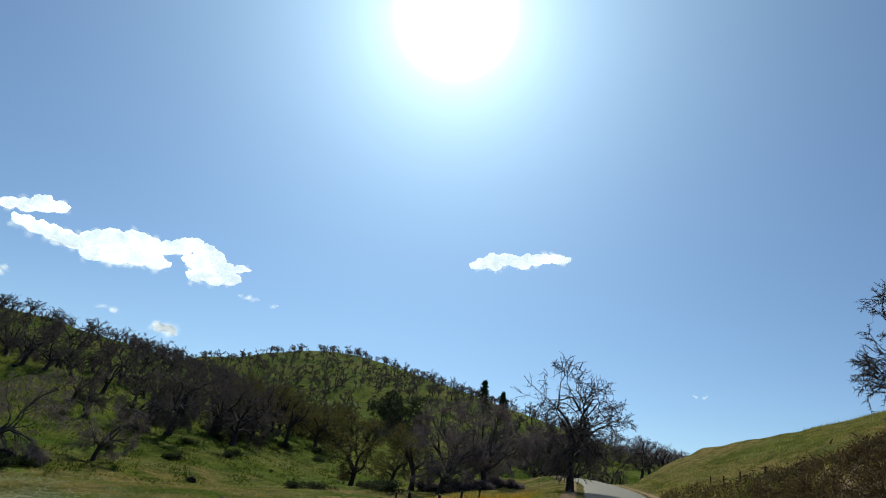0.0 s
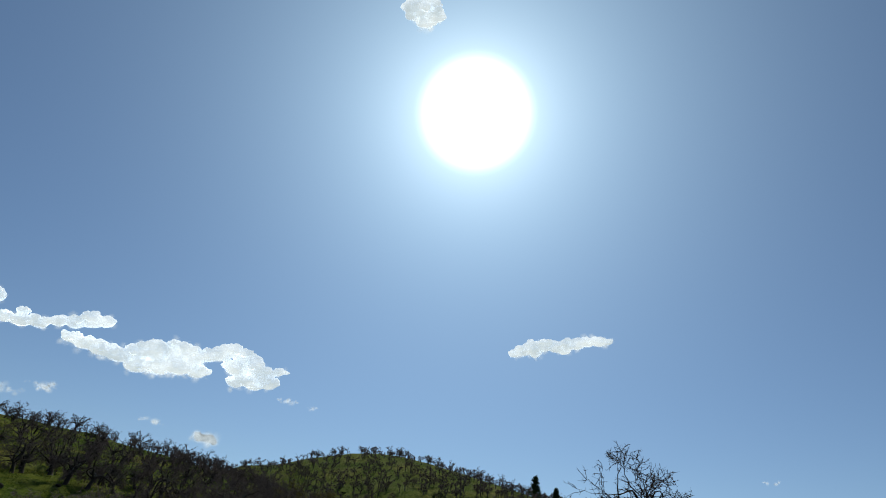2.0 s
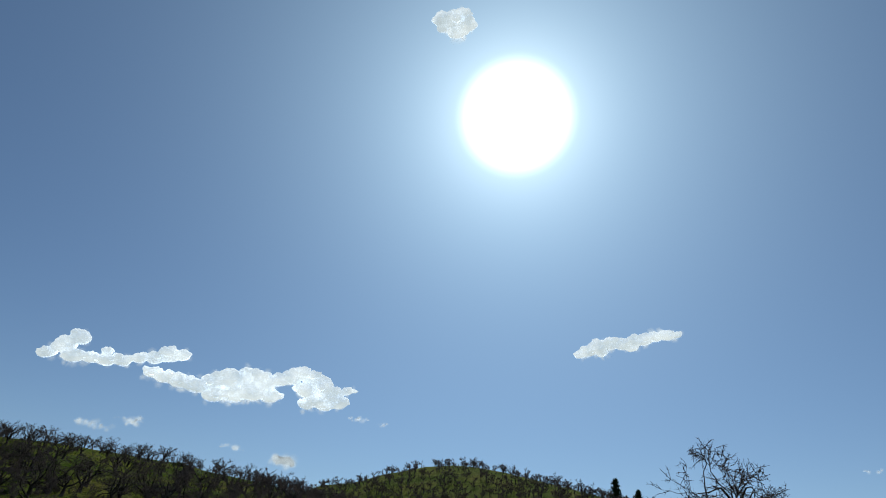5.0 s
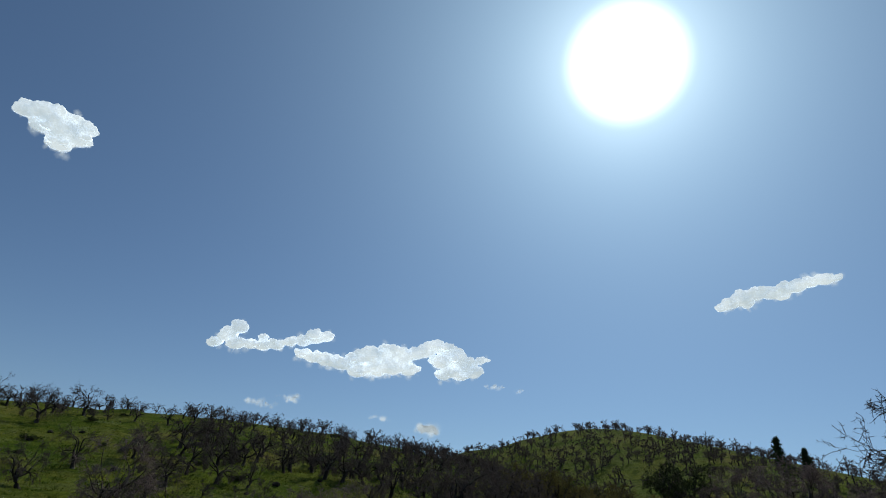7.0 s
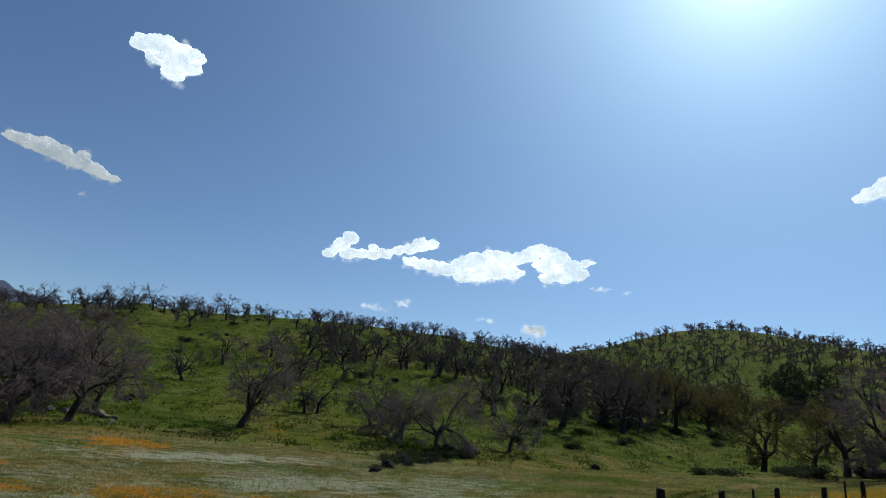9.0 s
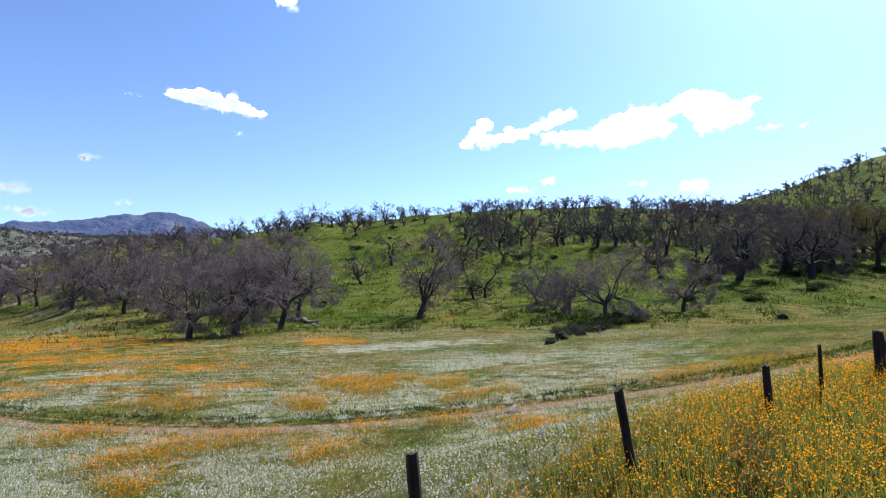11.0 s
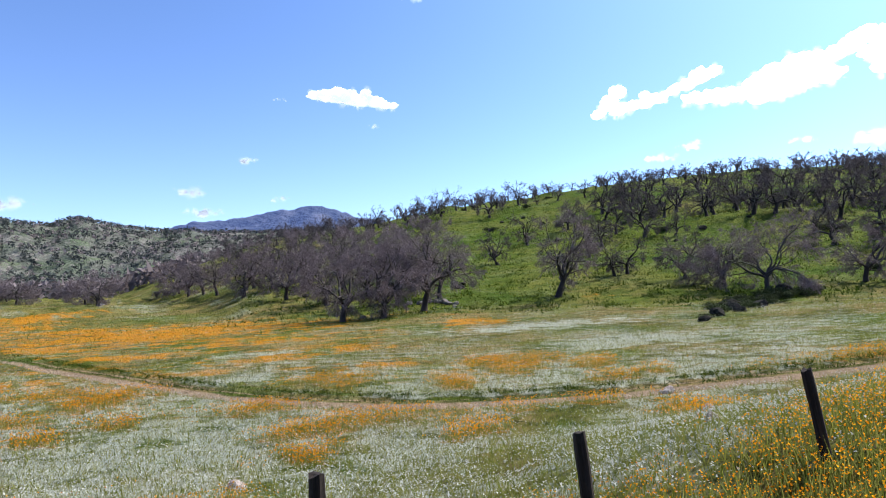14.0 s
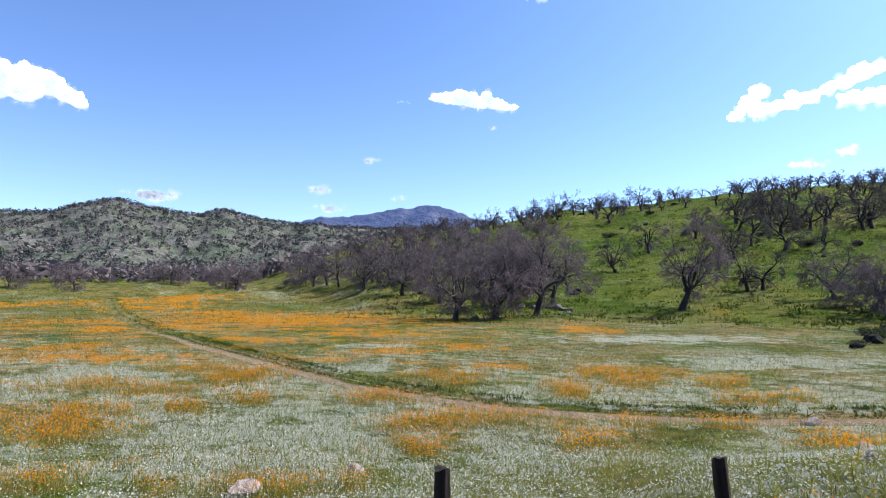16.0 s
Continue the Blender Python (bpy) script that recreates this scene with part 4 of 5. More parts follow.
def cloud(az, el, lean, lobes, label, seed=1, solid=True, looks=(CLOUD, WISP)):
    """A cumulus heaped up of billowing lobes with a thin ragged fringe; a scrap is fringe alone.
    Lobes are (right, up, radius) in thousandths of its distance from its middle."""
    far = 3000.0
    r = np.random.default_rng(seed)
    lobes = np.array(lobes, float)
    body = Soup()
    shift = Vector((seed * 3.7, 0, 0))
    if solid:
        heap = [(x, y, r.uniform(-0.3, 0.3) * w, w * 0.86, 3) for x, y, w in lobes]
        for x, y, w in lobes:
            for _ in range(7):
                a, lift = r.uniform(0, 6.28), r.uniform(-0.1, 1.0)
                flat = math.sqrt(1 - lift ** 2) * w * 0.85
                heap.append((x + math.cos(a) * flat, y + lift * w * 0.70, math.sin(a) * flat, w * r.uniform(0.26, 0.46), 2))
        for x, y, z, w, level in heap:
            ball, tris = BALLS[level]
            body.add(np.array([x, y, z]) + ball * w * [1.2, 0.9, 1.0], tris=tris)
        body, thick = billowed(body, lobes, shift, 0.0 if looks[0] is CLOUD else 1.0)
    spread = 1.08 if solid else 1.0
    counts = np.maximum(7, (0.07 if solid else 0.3) * lobes[:, 2] ** 2).astype(int)
    pick = np.repeat(np.arange(len(lobes)), counts)
    out = r.normal(size=(len(pick), 3))
    out /= np.linalg.norm(out, axis=1)[:, None]
    p = np.concatenate([lobes[pick, :2], np.zeros((len(pick), 1))], 1) + out * (lobes[pick, 2] * spread * r.random(len(pick)) ** 0.3)[:, None] * [1, 0.95 if solid else 0.7, 1]
    if solid:
        p[:, 1] = lobes[pick, 1] + np.maximum(p[:, 1] - lobes[pick, 1], -0.55 * lobes[pick, 2])
    billow = np.array([noise.fractal(Vector(q) * 0.09 + shift, 0.9, 2.1, 4) for q in p])
    keep = billow > -0.12
    p, billow = p[keep], billow[keep]
    dense = np.clip(0.26 + 0.5 * billow, 0.04, 0.6) * (1 if solid else 0.75)
    size = r.uniform(4.0, 9.0, (len(p), 1)) if solid else r.uniform(0.4, 0.95, (len(p), 1)) * 1.15 * lobes[pick, 2:][keep]
    a, b = r.normal(size=(len(p), 3)) * [1, 1, 0.5], r.normal(size=(len(p), 3)) * [1, 1, 0.5]
    a /= np.linalg.norm(a, axis=1)[:, None]
    b -= a * (a * b).sum(1)[:, None]
    b /= np.linalg.norm(b, axis=1)[:, None]
    rim = [p + (a * math.cos(t) + b * math.sin(t)) * size for t in np.arange(6) * 2 * np.pi / 6]
    fan = np.array([[0, 1 + k, 1 + (k + 1) % 6] for k in range(6)])
    first = body.count
    wisp_faces = sum(len(t) for t in body.tris + body.quads)
    body.add(np.stack([p] + rim, 1) * far / 1000, tris=(np.arange(len(p))[:, None, None] * 7 + fan[None]).reshape(-1, 3))
    me = body.mesh("cloud", looks[0], True)
    me.materials.append(looks[1])
    kind = np.zeros(len(me.polygons), np.int32)
    kind[wisp_faces:] = 1
    me.polygons.foreach_set("material_index", kind)
    att = me.attributes.new("dense", "FLOAT", "POINT")
    att.data.foreach_set("value", np.concatenate([thick if solid else np.ones(first), np.stack([dense] + [dense * 0.0] * 6, 1).ravel()]).astype(np.float32))
    ob = new("cloud", me)
    toward = way_to(az, el)
    ob.matrix_basis = look(toward * far + Vector((0, 0, EYE_Z)), toward * far * 2 + Vector((0, 0, EYE_Z)), lean)
    return tagged(ob, label, "cloud", kind="stuff")


LONG_CLOUD_WEST = [(-250, 22, 13), (-230, 34, 15), (-210, 47, 15), (-214, 18, 16), (-192, 18, 13), (-172, 31, 8), (-170, 16, 13), (-148, 18, 13), (-126, 24, 11), (-104, 26, 13), (-84, 33, 16), (-64, 33, 11)]
LONG_CLOUD_EAST = [(-104, 2, 13), (-84, -4, 15), (-62, -9, 17), (-40, -12, 17), (-14, -4, 19), (-10, -25, 18), (12, 4, 21), (20, -24, 20), (39, 8, 20), (46, -18, 22), (65, 1, 20), (76, -22, 18),
                   (90, 6, 14), (106, 12, 17), (124, 20, 15), (132, -7, 18), (143, 12, 17), (150, -25, 17), (161, 1, 19), (176, -14, 19), (191, -25, 16), (202, -3, 9), (215, -2, 6), (136, -33, 13), (168, -33, 13)]
cloud(-42.0, 15.6, 6.35, LONG_CLOUD_WEST + LONG_CLOUD_EAST, "long heaped white cumulus cloud with a greyish base", 3)
cloud(-82.3, 22.1, 9.5, [(-76, -2, 9), (-60, 2, 14), (-42, 6, 15), (-22, 6, 15), (-4, 1, 14), (14, 1, 13), (32, 0, 13), (50, 1, 12), (68, 0, 12), (82, -2, 8), (10, -8, 10), (-40, -8, 9)],
      "small flat bright cumulus cloud", 4)
cloud(-8.5, 28.6, 6.35, [(-40, 12, 16), (-22, 18, 18), (-4, 22, 14), (6, 2, 25), (26, -6, 21), (36, 12, 14), (8, -24, 18), (-18, -4, 16), (20, 20, 12)], "round ragged white cumulus cloud", 5)
cloud(-3.0, 17.6, 0, [(-66, 9, 11), (-48, 8, 14), (-28, 6, 17), (-6, 4, 18), (14, 0, 17), (32, -3, 14), (50, -6, 11), (66, -8, 8), (20, 14, 9), (-20, 16, 9)], "small white cumulus cloud over the valley", 6, looks=(DIM_CLOUD, DIM_WISP))
cloud(37.2, 15.5, 0, [(-50, 2, 24), (-25, 6, 26), (0, 8, 25), (25, 4, 22), (48, -6, 18), (64, -14, 12), (0, -14, 20), (-35, -16, 20)], "white cumulus cloud with a flat base", 8, looks=(DIM_CLOUD, DIM_WISP))
cloud(-61.2, 53.2, 8, [(-22, 6, 14), (0, 4, 20), (20, -4, 18), (4, -18, 15), (-18, -8, 12), (16, 14, 12)], "small white cumulus cloud near the sun", 9)
# scraps of cloud low in the sky: bearing, elevation, half length, half depth
SCRAPS = [(27.4, 7.6, 45, 9), (12.7, 8.9, 22, 8), (11.6, 7.1, 30, 7), (7.7, 12.0, 13, 6), (-35.4, 10.9, 17, 7), (-35.7, 10.8, 14, 6), (-48.9, 9.2, 22, 11), (-44.4, 10.0, 18, 5),
          (-4.9, 15.2, 8, 4), (4.3, 17.7, 9, 4), (-55.5, 13.9, 16, 5), (-57.9, 13.7, 7, 4), (-100.1, 10.6, 10, 4), (7.4, 11.9, 14, 6), (4.6, 8.3, 14, 6), (-32.9, 10.0, 24, 7)]
for i, (az, el, long, deep) in enumerate(SCRAPS):
    r = np.random.default_rng(200 + i)
    lobes = [(u, r.uniform(-0.3, 0.5) * deep, deep * r.uniform(0.75, 1.25) * (1 - 0.55 * (u / long) ** 2)) for u in np.linspace(-long, long, max(4, int(long / deep * 2.6)))]
    cloud(az, el, 0, lobes, "scrap of thin white cloud low in the sky", 300 + i, False, (DIM_CLOUD, DIM_WISP) if az > -20 else (CLOUD, WISP))


# ---- pines and shrubs ----
def pine_meshes(seed):
    r = np.random.default_rng(seed)
    wood, crown = Soup(), Soup()
    wood.tube(crooked((0, 0, -0.04), (0, 0, 1), 1.0, 6, 0.02, 0, r), np.linspace(0.026, 0.004, 7), 6)
    for i in range(90):
        z = 0.12 + 0.82 * (i / 90) ** 0.9
        a, reach = r.uniform(0, 6.28), 0.23 * (1 - z) ** 0.7 * r.uniform(0.5, 1.15) + 0.02
        tip = np.array([math.cos(a) * reach, math.sin(a) * reach, z + r.uniform(-0.03, 0.05)])
        pts = arc(np.array([0, 0, z]), tip, 0.01, 3, 0.006, r)
        crown.tube(pts, [0.006, 0.004, 0.003, 0.002], 3)
        base = pts[r.integers(1, 4, 40)] + r.normal(0, 0.016, (40, 3))
        crown.blades(base, base + r.normal(0, 0.034, (40, 3)) + [0, 0, 0.01], 0.024, r)
    return wood.mesh("pine_trunk", DARK_BARK, True), crown.mesh("pine_crown", NEEDLES)


pines = [pine_meshes(s) for s in (401, 402)]
tree_thing("pine_tree", pines[0], (241.3, 41.9), 11.5, 0, "dark conical pine on the hill's shoulder", "pines on the hill's shoulder")
tree_thing("pine_tree", pines[1], (226, 31.5), 9.0, 40, "smaller dark pine on the hill's shoulder", "pines on the hill's shoulder")


def shrub_meshes(seed, leaf_count=900, leaf=SHRUB):
    """A dense low shrub: stems from the ground and a ragged dome of leaves."""
    r = np.random.default_rng(seed)
    wood, crown = Soup(), Soup()
    lobes = r.normal(0, 0.42, (9, 3)) * [1, 1, 0.3] + [0, 0, 0.45]
    for c in lobes:
        wood.tube(arc(np.array([0, 0, -0.1]), c, 0.1, 4, 0.03, r), np.linspace(0.05, 0.015, 5), 4)
    pick = lobes[r.integers(0, 9, leaf_count)]
    out = r.normal(size=(leaf_count, 3))
    out /= np.linalg.norm(out, axis=1)[:, None]
    at = pick + out * r.uniform(0.2, 0.42, (leaf_count, 1)) * [1, 1, 0.85]
    at[:, 2] = np.abs(at[:, 2])
    crown.blades(at, at + r.normal(0, 0.10, (leaf_count, 3)), r.uniform(0.05, 0.11, leaf_count), r)
    return wood.mesh("shrub_stems", DARK_BARK, True), crown.mesh("shrub_leaves", leaf)


def shrubs(kinds, spots, name, label, group, seed):
    """Shrubs at (x, y, half width)."""
    r = np.random.default_rng(seed)
    made = {}
    for i, (x, y, size) in enumerate(spots):
        k = i % len(kinds)
        m = pose(x, y, ground_at(x, y) - 0.1, 0, 0, r.uniform(0, 360)) @ Matrix.Diagonal((size, size * r.uniform(0.75, 1.1), size * r.uniform(0.5, 0.8), 1))
        if k in made:
            copy_thing(made[k], m).matrix_basis = m
            continue
        thing = new(name)
        thing.matrix_basis = m
        part("stem", kinds[k][0], thing)
        part("foliage", kinds[k][1], thing)
        made[k] = tagged(thing, label, "shrub", group)


dark_shrubs = [shrub_meshes(s) for s in (421, 422, 423)]
# dark shrubs before and under the oaks also stand in for shade there
SHRUBS = [(64, 48, 1.2), (76, 55, 1.6), (80, 50, 1.5), (39.0, 46.5, 1.3), (41.5, 45.8, 1.4), (37.0, 46.0, 1.1), (43.5, 46.5, 1.2), (35.2, 45.2, 0.9), (46.5, 20.5, 1.4), (45.0, 22.0, 1.0), (53.5, 17.0, 1.6),
          (51.5, 18.0, 1.4), (88, 58, 2.0), (73, 62, 1.6), (84, 70, 2.2), (96, 60, 2.6), (101, 63, 2.4), (118, 55, 2.6)]
SHRUBS += [(22.6, 31.8, 0.7), (25.5, 34.5, 1.0), (28.4, 37.6, 1.1), (27.2, 36.0, 0.9), (30.4, 38.2, 1.0), (32.4, 41.2, 1.0), (34.0, 42.6, 1.2), (29.6, 36.4, 0.7), (35.6, 41.4, 1.0), (37.4, 43.8, 1.2), (26.8, 36.8, 0.6), (31.0, 42.4, 0.8), (36.0, 45.4, 1.1), (39.6, 44.6, 1.0)]
SHRUBS += [(36.0, 44.6, 1.0), (38.2, 45.0, 1.1), (40.2, 45.2, 1.2), (42.4, 45.2, 1.2), (44.6, 46.0, 1.0), (40.6, 47.2, 1.1)]
SHRUBS += [(65, 48.4, 1.2), (77, 48.6, 1.4), (102, 58.7, 2.0), (48.5, 15.9, 1.5), (59.1, 52.7, 1.1), (80.2, 65.3, 1.5), (72, 25.5, 1.5), (70, 25, 1.2), (98, 66, 2.0), (112, 70, 2.4), (110, 58, 2.0)]
r_sh = np.random.default_rng(433)
SHRUBS += [(s[0], s[1], float(r_sh.uniform(0.9, 2.2))) for s in scatter_hill(44, (-66, -6, 90, 250), lambda az, d, x, y: True, 434, 8)]
shrubs(dark_shrubs, SHRUBS, "shrub", "dark evergreen shrub on the green slope", "shrubs on the slopes", 441)
evergreen = [oak_meshes("evergreen_oak", s, 1.0, 6, (5, 4), 12, 0.06, 0.012, width=0.6, low=0.10, droop=-0.1, fork=0.2, bark=DARK_BARK, leaf=SHRUB, leaves=3200) for s in (461, 462)]
plant(evergreen, [(173, 59.7, 10.5), (181, 63, 9.5), (168, 54, 9), (186, 56, 10), (150, 72, 8), (141, 60, 7.5), (128, 66, 7)], "oak_tree", "dense dark evergreen oak below the round hill", "evergreen oaks", rng)
mauve_shrubs = [shrub_meshes(s, 2600, TWIGS) for s in (451, 452)]
shrubs(mauve_shrubs, [(44, 7.0, 1.3), (46.5, 9.0, 1.6), (49, 11, 1.6), (48.5, 6.2, 1.4), (52.5, 13.5, 1.5)], "shrub", "leafless mauve thicket shrub beside the road", "thicket beside the road", 453)


# ---- rocks ----
ROCK_BALL, ROCK_TRIS = ball_mesh(3)


def rock_mesh(seed, material):
    r = np.random.default_rng(seed)
    p = ROCK_BALL.copy()
    for _ in range(9):
        w = r.normal(size=3)
        w /= np.linalg.norm(w)
        cut = r.uniform(0.55, 0.85)
        over = np.maximum(0, p @ w - cut)
        p = p - over[:, None] * w * 0.85
    p = p * (1 + 0.05 * np.sin(p @ r.normal(0, 7, (3, 2))).sum(1)[:, None]) * [1, 0.8, 0.62]
    soup = Soup()
    soup.add(p, tris=ROCK_TRIS)
    return soup.mesh("rock", material)


def rocks(spots, label, group, seed, material=None):
    r = np.random.default_rng(seed)
    kinds = [rock_mesh(s, material or ROCK) for s in range(seed, seed + 5)]
    for i, (x, y, size) in enumerate(spots):
        ob = new("rock", kinds[i % 5])
        ob.matrix_basis = pose(x, y, ground_at(x, y) + size * 0.18, r.normal(0, 10), r.normal(0, 10), r.uniform(0, 360)) @ Matrix.Scale(size, 4)
        tagged(ob, label, "rock", group)


rocks([(9.4, 15.5, 0.24), (-1.6, 11.3, 0.18), (-3.1, 9.75, 0.30), (8.7, 12.7, 0.26), (8.5, 13.0, 0.16), (5.1, 7.6, 0.14)], "pale sandy stone lying among the flowers", "stones in the meadow", 501, PALE_ROCK)
rocks([(8.9, 66.6, 0.6), (10.2, 66.2, 0.5), (11.1, 66.8, 0.7), (12.1, 66.0, 0.55), (12.8, 65.2, 0.7), (13.0, 63.7, 0.6), (13.8, 63.0, 0.5), (13.2, 61.4, 0.4), (3, 55.5, 0.4), (-48, 133, 1.0), (-46.5, 133.5, 0.7)],
      "grey lichened boulder under the oaks", "boulders under the oaks", 511)
rocks([(21.4, 30.4, 0.4), (23.6, 32.0, 0.6), (24.6, 33.8, 0.5), (26.2, 33.4, 0.5), (27.4, 35.6, 0.7), (29.0, 38.6, 0.6), (30.4, 39.4, 0.8), (31.8, 38.4, 0.6), (33.4, 40.2, 0.7), (33.0, 43.4, 0.6), (42.6, 47.6, 1.1), (41.4, 47.4, 0.7), (36, 46.4, 0.5), (38, 45.4, 0.6), (40, 46.2, 0.6)],
      "dark boulder in the grass before the oaks", "boulders before the oaks", 515, DARK_ROCK)
r_rk = np.random.default_rng(521)
rocks([(s[0], s[1], float(r_rk.uniform(0.3, 1.0))) for s in scatter_hill(80, (-62, 4, 64, 210), lambda az, d, x, y: wave(np.array(x), np.array(y), 65, 40) > 0.0, 522, 2.5)],
      "dark weathered boulder on the grassy slope", "boulders on the slope", 523, DARK_ROCK)


# ---- fence ----
def post_mesh(seed, height, thick):
    """A rough split post: uneven square section and a chipped top."""
    r = np.random.default_rng(seed)
    n, levels = 8, 9
    a = np.arange(n) * 2 * np.pi / n + np.pi / 8
    square = 1 / np.maximum(np.abs(np.cos(a)), np.abs(np.sin(a)))
    soup, rings = Soup(), []
    for k in range(levels):
        z = -0.35 + (height + 0.35) * k / (levels - 1)
        w = thick / 2 * square * r.uniform(0.93, 1.07, n) * (0.92 if k == levels - 1 else 1)
        top = r.uniform(-0.02, 0.02, n) if k == levels - 1 else np.zeros(n)
        rings.append(np.stack([np.cos(a) * w, np.sin(a) * w * 0.9, z + top], 1))
    i, j = np.meshgrid(np.arange(levels - 1), np.arange(n), indexing="ij")
    q = np.stack([i * n + j, i * n + (j + 1) % n, (i + 1) * n + (j + 1) % n, (i + 1) * n + j], -1).reshape(-1, 4)
    pts = np.concatenate(rings + [np.array([[0, 0, height + 0.005]])])
    last = (levels - 1) * n
    soup.add(pts, q, [[last + k, last + (k + 1) % n, levels * n] for k in range(n)])
    return soup.mesh("post", WOOD)


def build_fence():
    """The roadside fence: weathered posts, one braced, and thin stakes between."""
    fence = new("fence")
    fence.matrix_basis = pose(0, 5.2, 0)
    tagged(fence, "roadside fence of dark weathered wooden posts, one braced", "fence")
    # along the road, top, lean to the left, thickness
    posts = [(-0.01, 3.17, 0, 0.125), (2.10, 3.27, 5, 0.105), (4.32, 3.61, 10, 0.092), (6.53, 3.70, 2, 0.088), (8.80, 4.00, 0, 0.13), (10.75, 3.99, 1, 0.10), (13.1, 4.05, 2, 0.10),
             (15.75, 4.1, -2, 0.11), (18.6, 4.28, 3, 0.11), (22.6, 4.3, 1, 0.11), (26.8, 4.5, -3, 0.1), (31.5, 4.8, 4, 0.1)]
    for i, (x, top, lean, thick) in enumerate(posts):
        foot = ground_at(x, 5.2)
        ob = part("post", post_mesh(601 + i, top - foot, thick), fence)
        s = math.sin(radians(lean)) * (top - foot)
        ob.matrix_basis = pose(x + s, 0, foot, 0, -lean, 0)
    for x, top in ((7.53, 3.87), (12.0, 4.02), (17.2, 4.25)):
        foot = ground_at(x, 5.2)
        ob = part("stake", post_mesh(640, top - foot, 0.045), fence, "thin metal stake")
        ob.matrix_basis = pose(x, 0, foot, 0, 1, 0)
    soup = Soup()
    foot = ground_at(9.75, 5.2)
    soup.tube([(8.85, 0, 3.86), (9.3, 0.01, 3.5), (9.75, 0.0, foot - 0.1)], [0.055, 0.05, 0.055], 6)
    part("brace", soup.mesh("brace", WOOD), fence, "leaning brace pole")


build_fence()


def build_hill_fence():
    fence = new("fence")
    fence.matrix_basis = pose(0, 0, 0)
    tagged(fence, "thin line of old wooden posts on the grassy bank", "fence")
    for i, (x, y) in enumerate([(52, -9.5), (46, -9.2), (40.5, -9.0), (35, -8.9), (27, -9.6), (21.5, -10.2)]):
        ob = part("post", post_mesh(660 + i, 1.2, 0.10), fence)
        ob.matrix_basis = pose(x, y, ground_at(x, y), 0, (i % 3 - 1) * 3, 0)


build_hill_fence()


def build_marker():
    """A small roadside marker where the road bends."""
    x, y = 57.0, 2.5
    sign = new("road_marker")
    sign.matrix_basis = pose(x, y, ground_at(x, y), 0, 0, 0)
    soup = Soup()
    soup.tube([(0, 0, -0.2), (0, 0, 1.3)], [0.04, 0.04], 6)
    part("pole", soup.mesh("marker_pole", WOOD), sign)
    bm = bmesh.new()
    bmesh.ops.create_cube(bm, size=1.0, matrix=pose(-0.06, 0, 1.1, 45, 0, 0) @ Matrix.Diagonal((0.02, 0.42, 0.42, 1)))
    me = bpy.data.meshes.new("marker_plate")
    bm.to_mesh(me)
    bm.free()
    k = Look("faded_red_paint", 0.6)
    me.materials.append(k.colour(k.mix(k.noise(6), (0.32, 0.075, 0.04), (0.42, 0.14, 0.07))).mat)
    part("plate", me, sign, "faded red plate")
    tagged(sign, "small faded red diamond marker beside the road", "sign")


build_marker()


# ---- flowers and grass ----
def scatter(n, box, weigh, seed, thin=None):
    """Points in a rectangle of the plan, kept by weight; thin is a quick first weight."""
    r = np.random.default_rng(seed)
    x, y = r.uniform(box[0], box[1], n), r.uniform(box[2], box[3], n)
    if thin:
        first = r.random(n) < thin(x, y)
        x, y = x[first], y[first]
    keep = r.random(len(x)) < weigh(x, y)
    x, y = x[keep], y[keep]
    return np.stack([x, y, terrain(x, y)], 1), r


def heads(soup, centres, radius, petals, cup, r):
    """Small open flowers: a ring of petals about each centre."""
    n = len(centres)
    a = r.uniform(0, 6.28, (n, 1)) + np.arange(petals) * 2 * np.pi / petals
    tilt = r.normal(0, 0.45, (n, 1, 3))
    rad = np.asarray(radius).reshape(-1, 1)
    up = np.stack([np.cos(a) * rad, np.sin(a) * rad, np.full_like(a, 1.0) * rad * cup], -1)
    up[..., 2] += (up[..., :2] * tilt[..., :2]).sum(-1)
    pts = np.concatenate([centres[:, None], centres[:, None] + up], 1)
    base = (np.arange(n) * (petals + 1))[:, None, None]
    j = np.arange(petals)
    tri = np.stack([np.zeros(petals, int), 1 + j, 1 + (j + 1) % petals], -1)[None] + base
    soup.add(pts.reshape(-1, 3), tris=tri.reshape(-1, 3))


def tuft(soup, roots, height, blades_each, width, spread, r):
    n = len(roots)
    base = np.repeat(roots, blades_each, 0) + r.normal(0, 0.03, (n * blades_each, 3)) * [1, 1, 0]
    h = np.repeat(height, blades_each)[:, None] * r.uniform(0.55, 1.1, (n * blades_each, 1))
    way = r.normal(0, spread, (n * blades_each, 3)) + [0, 0, 1]
    soup.blades(base - [0, 0, 0.02], base + way * h, width, r)


def in_view(x, y):
    az, d = bearing(x, y)
    return (az < 44) & (az > -100)


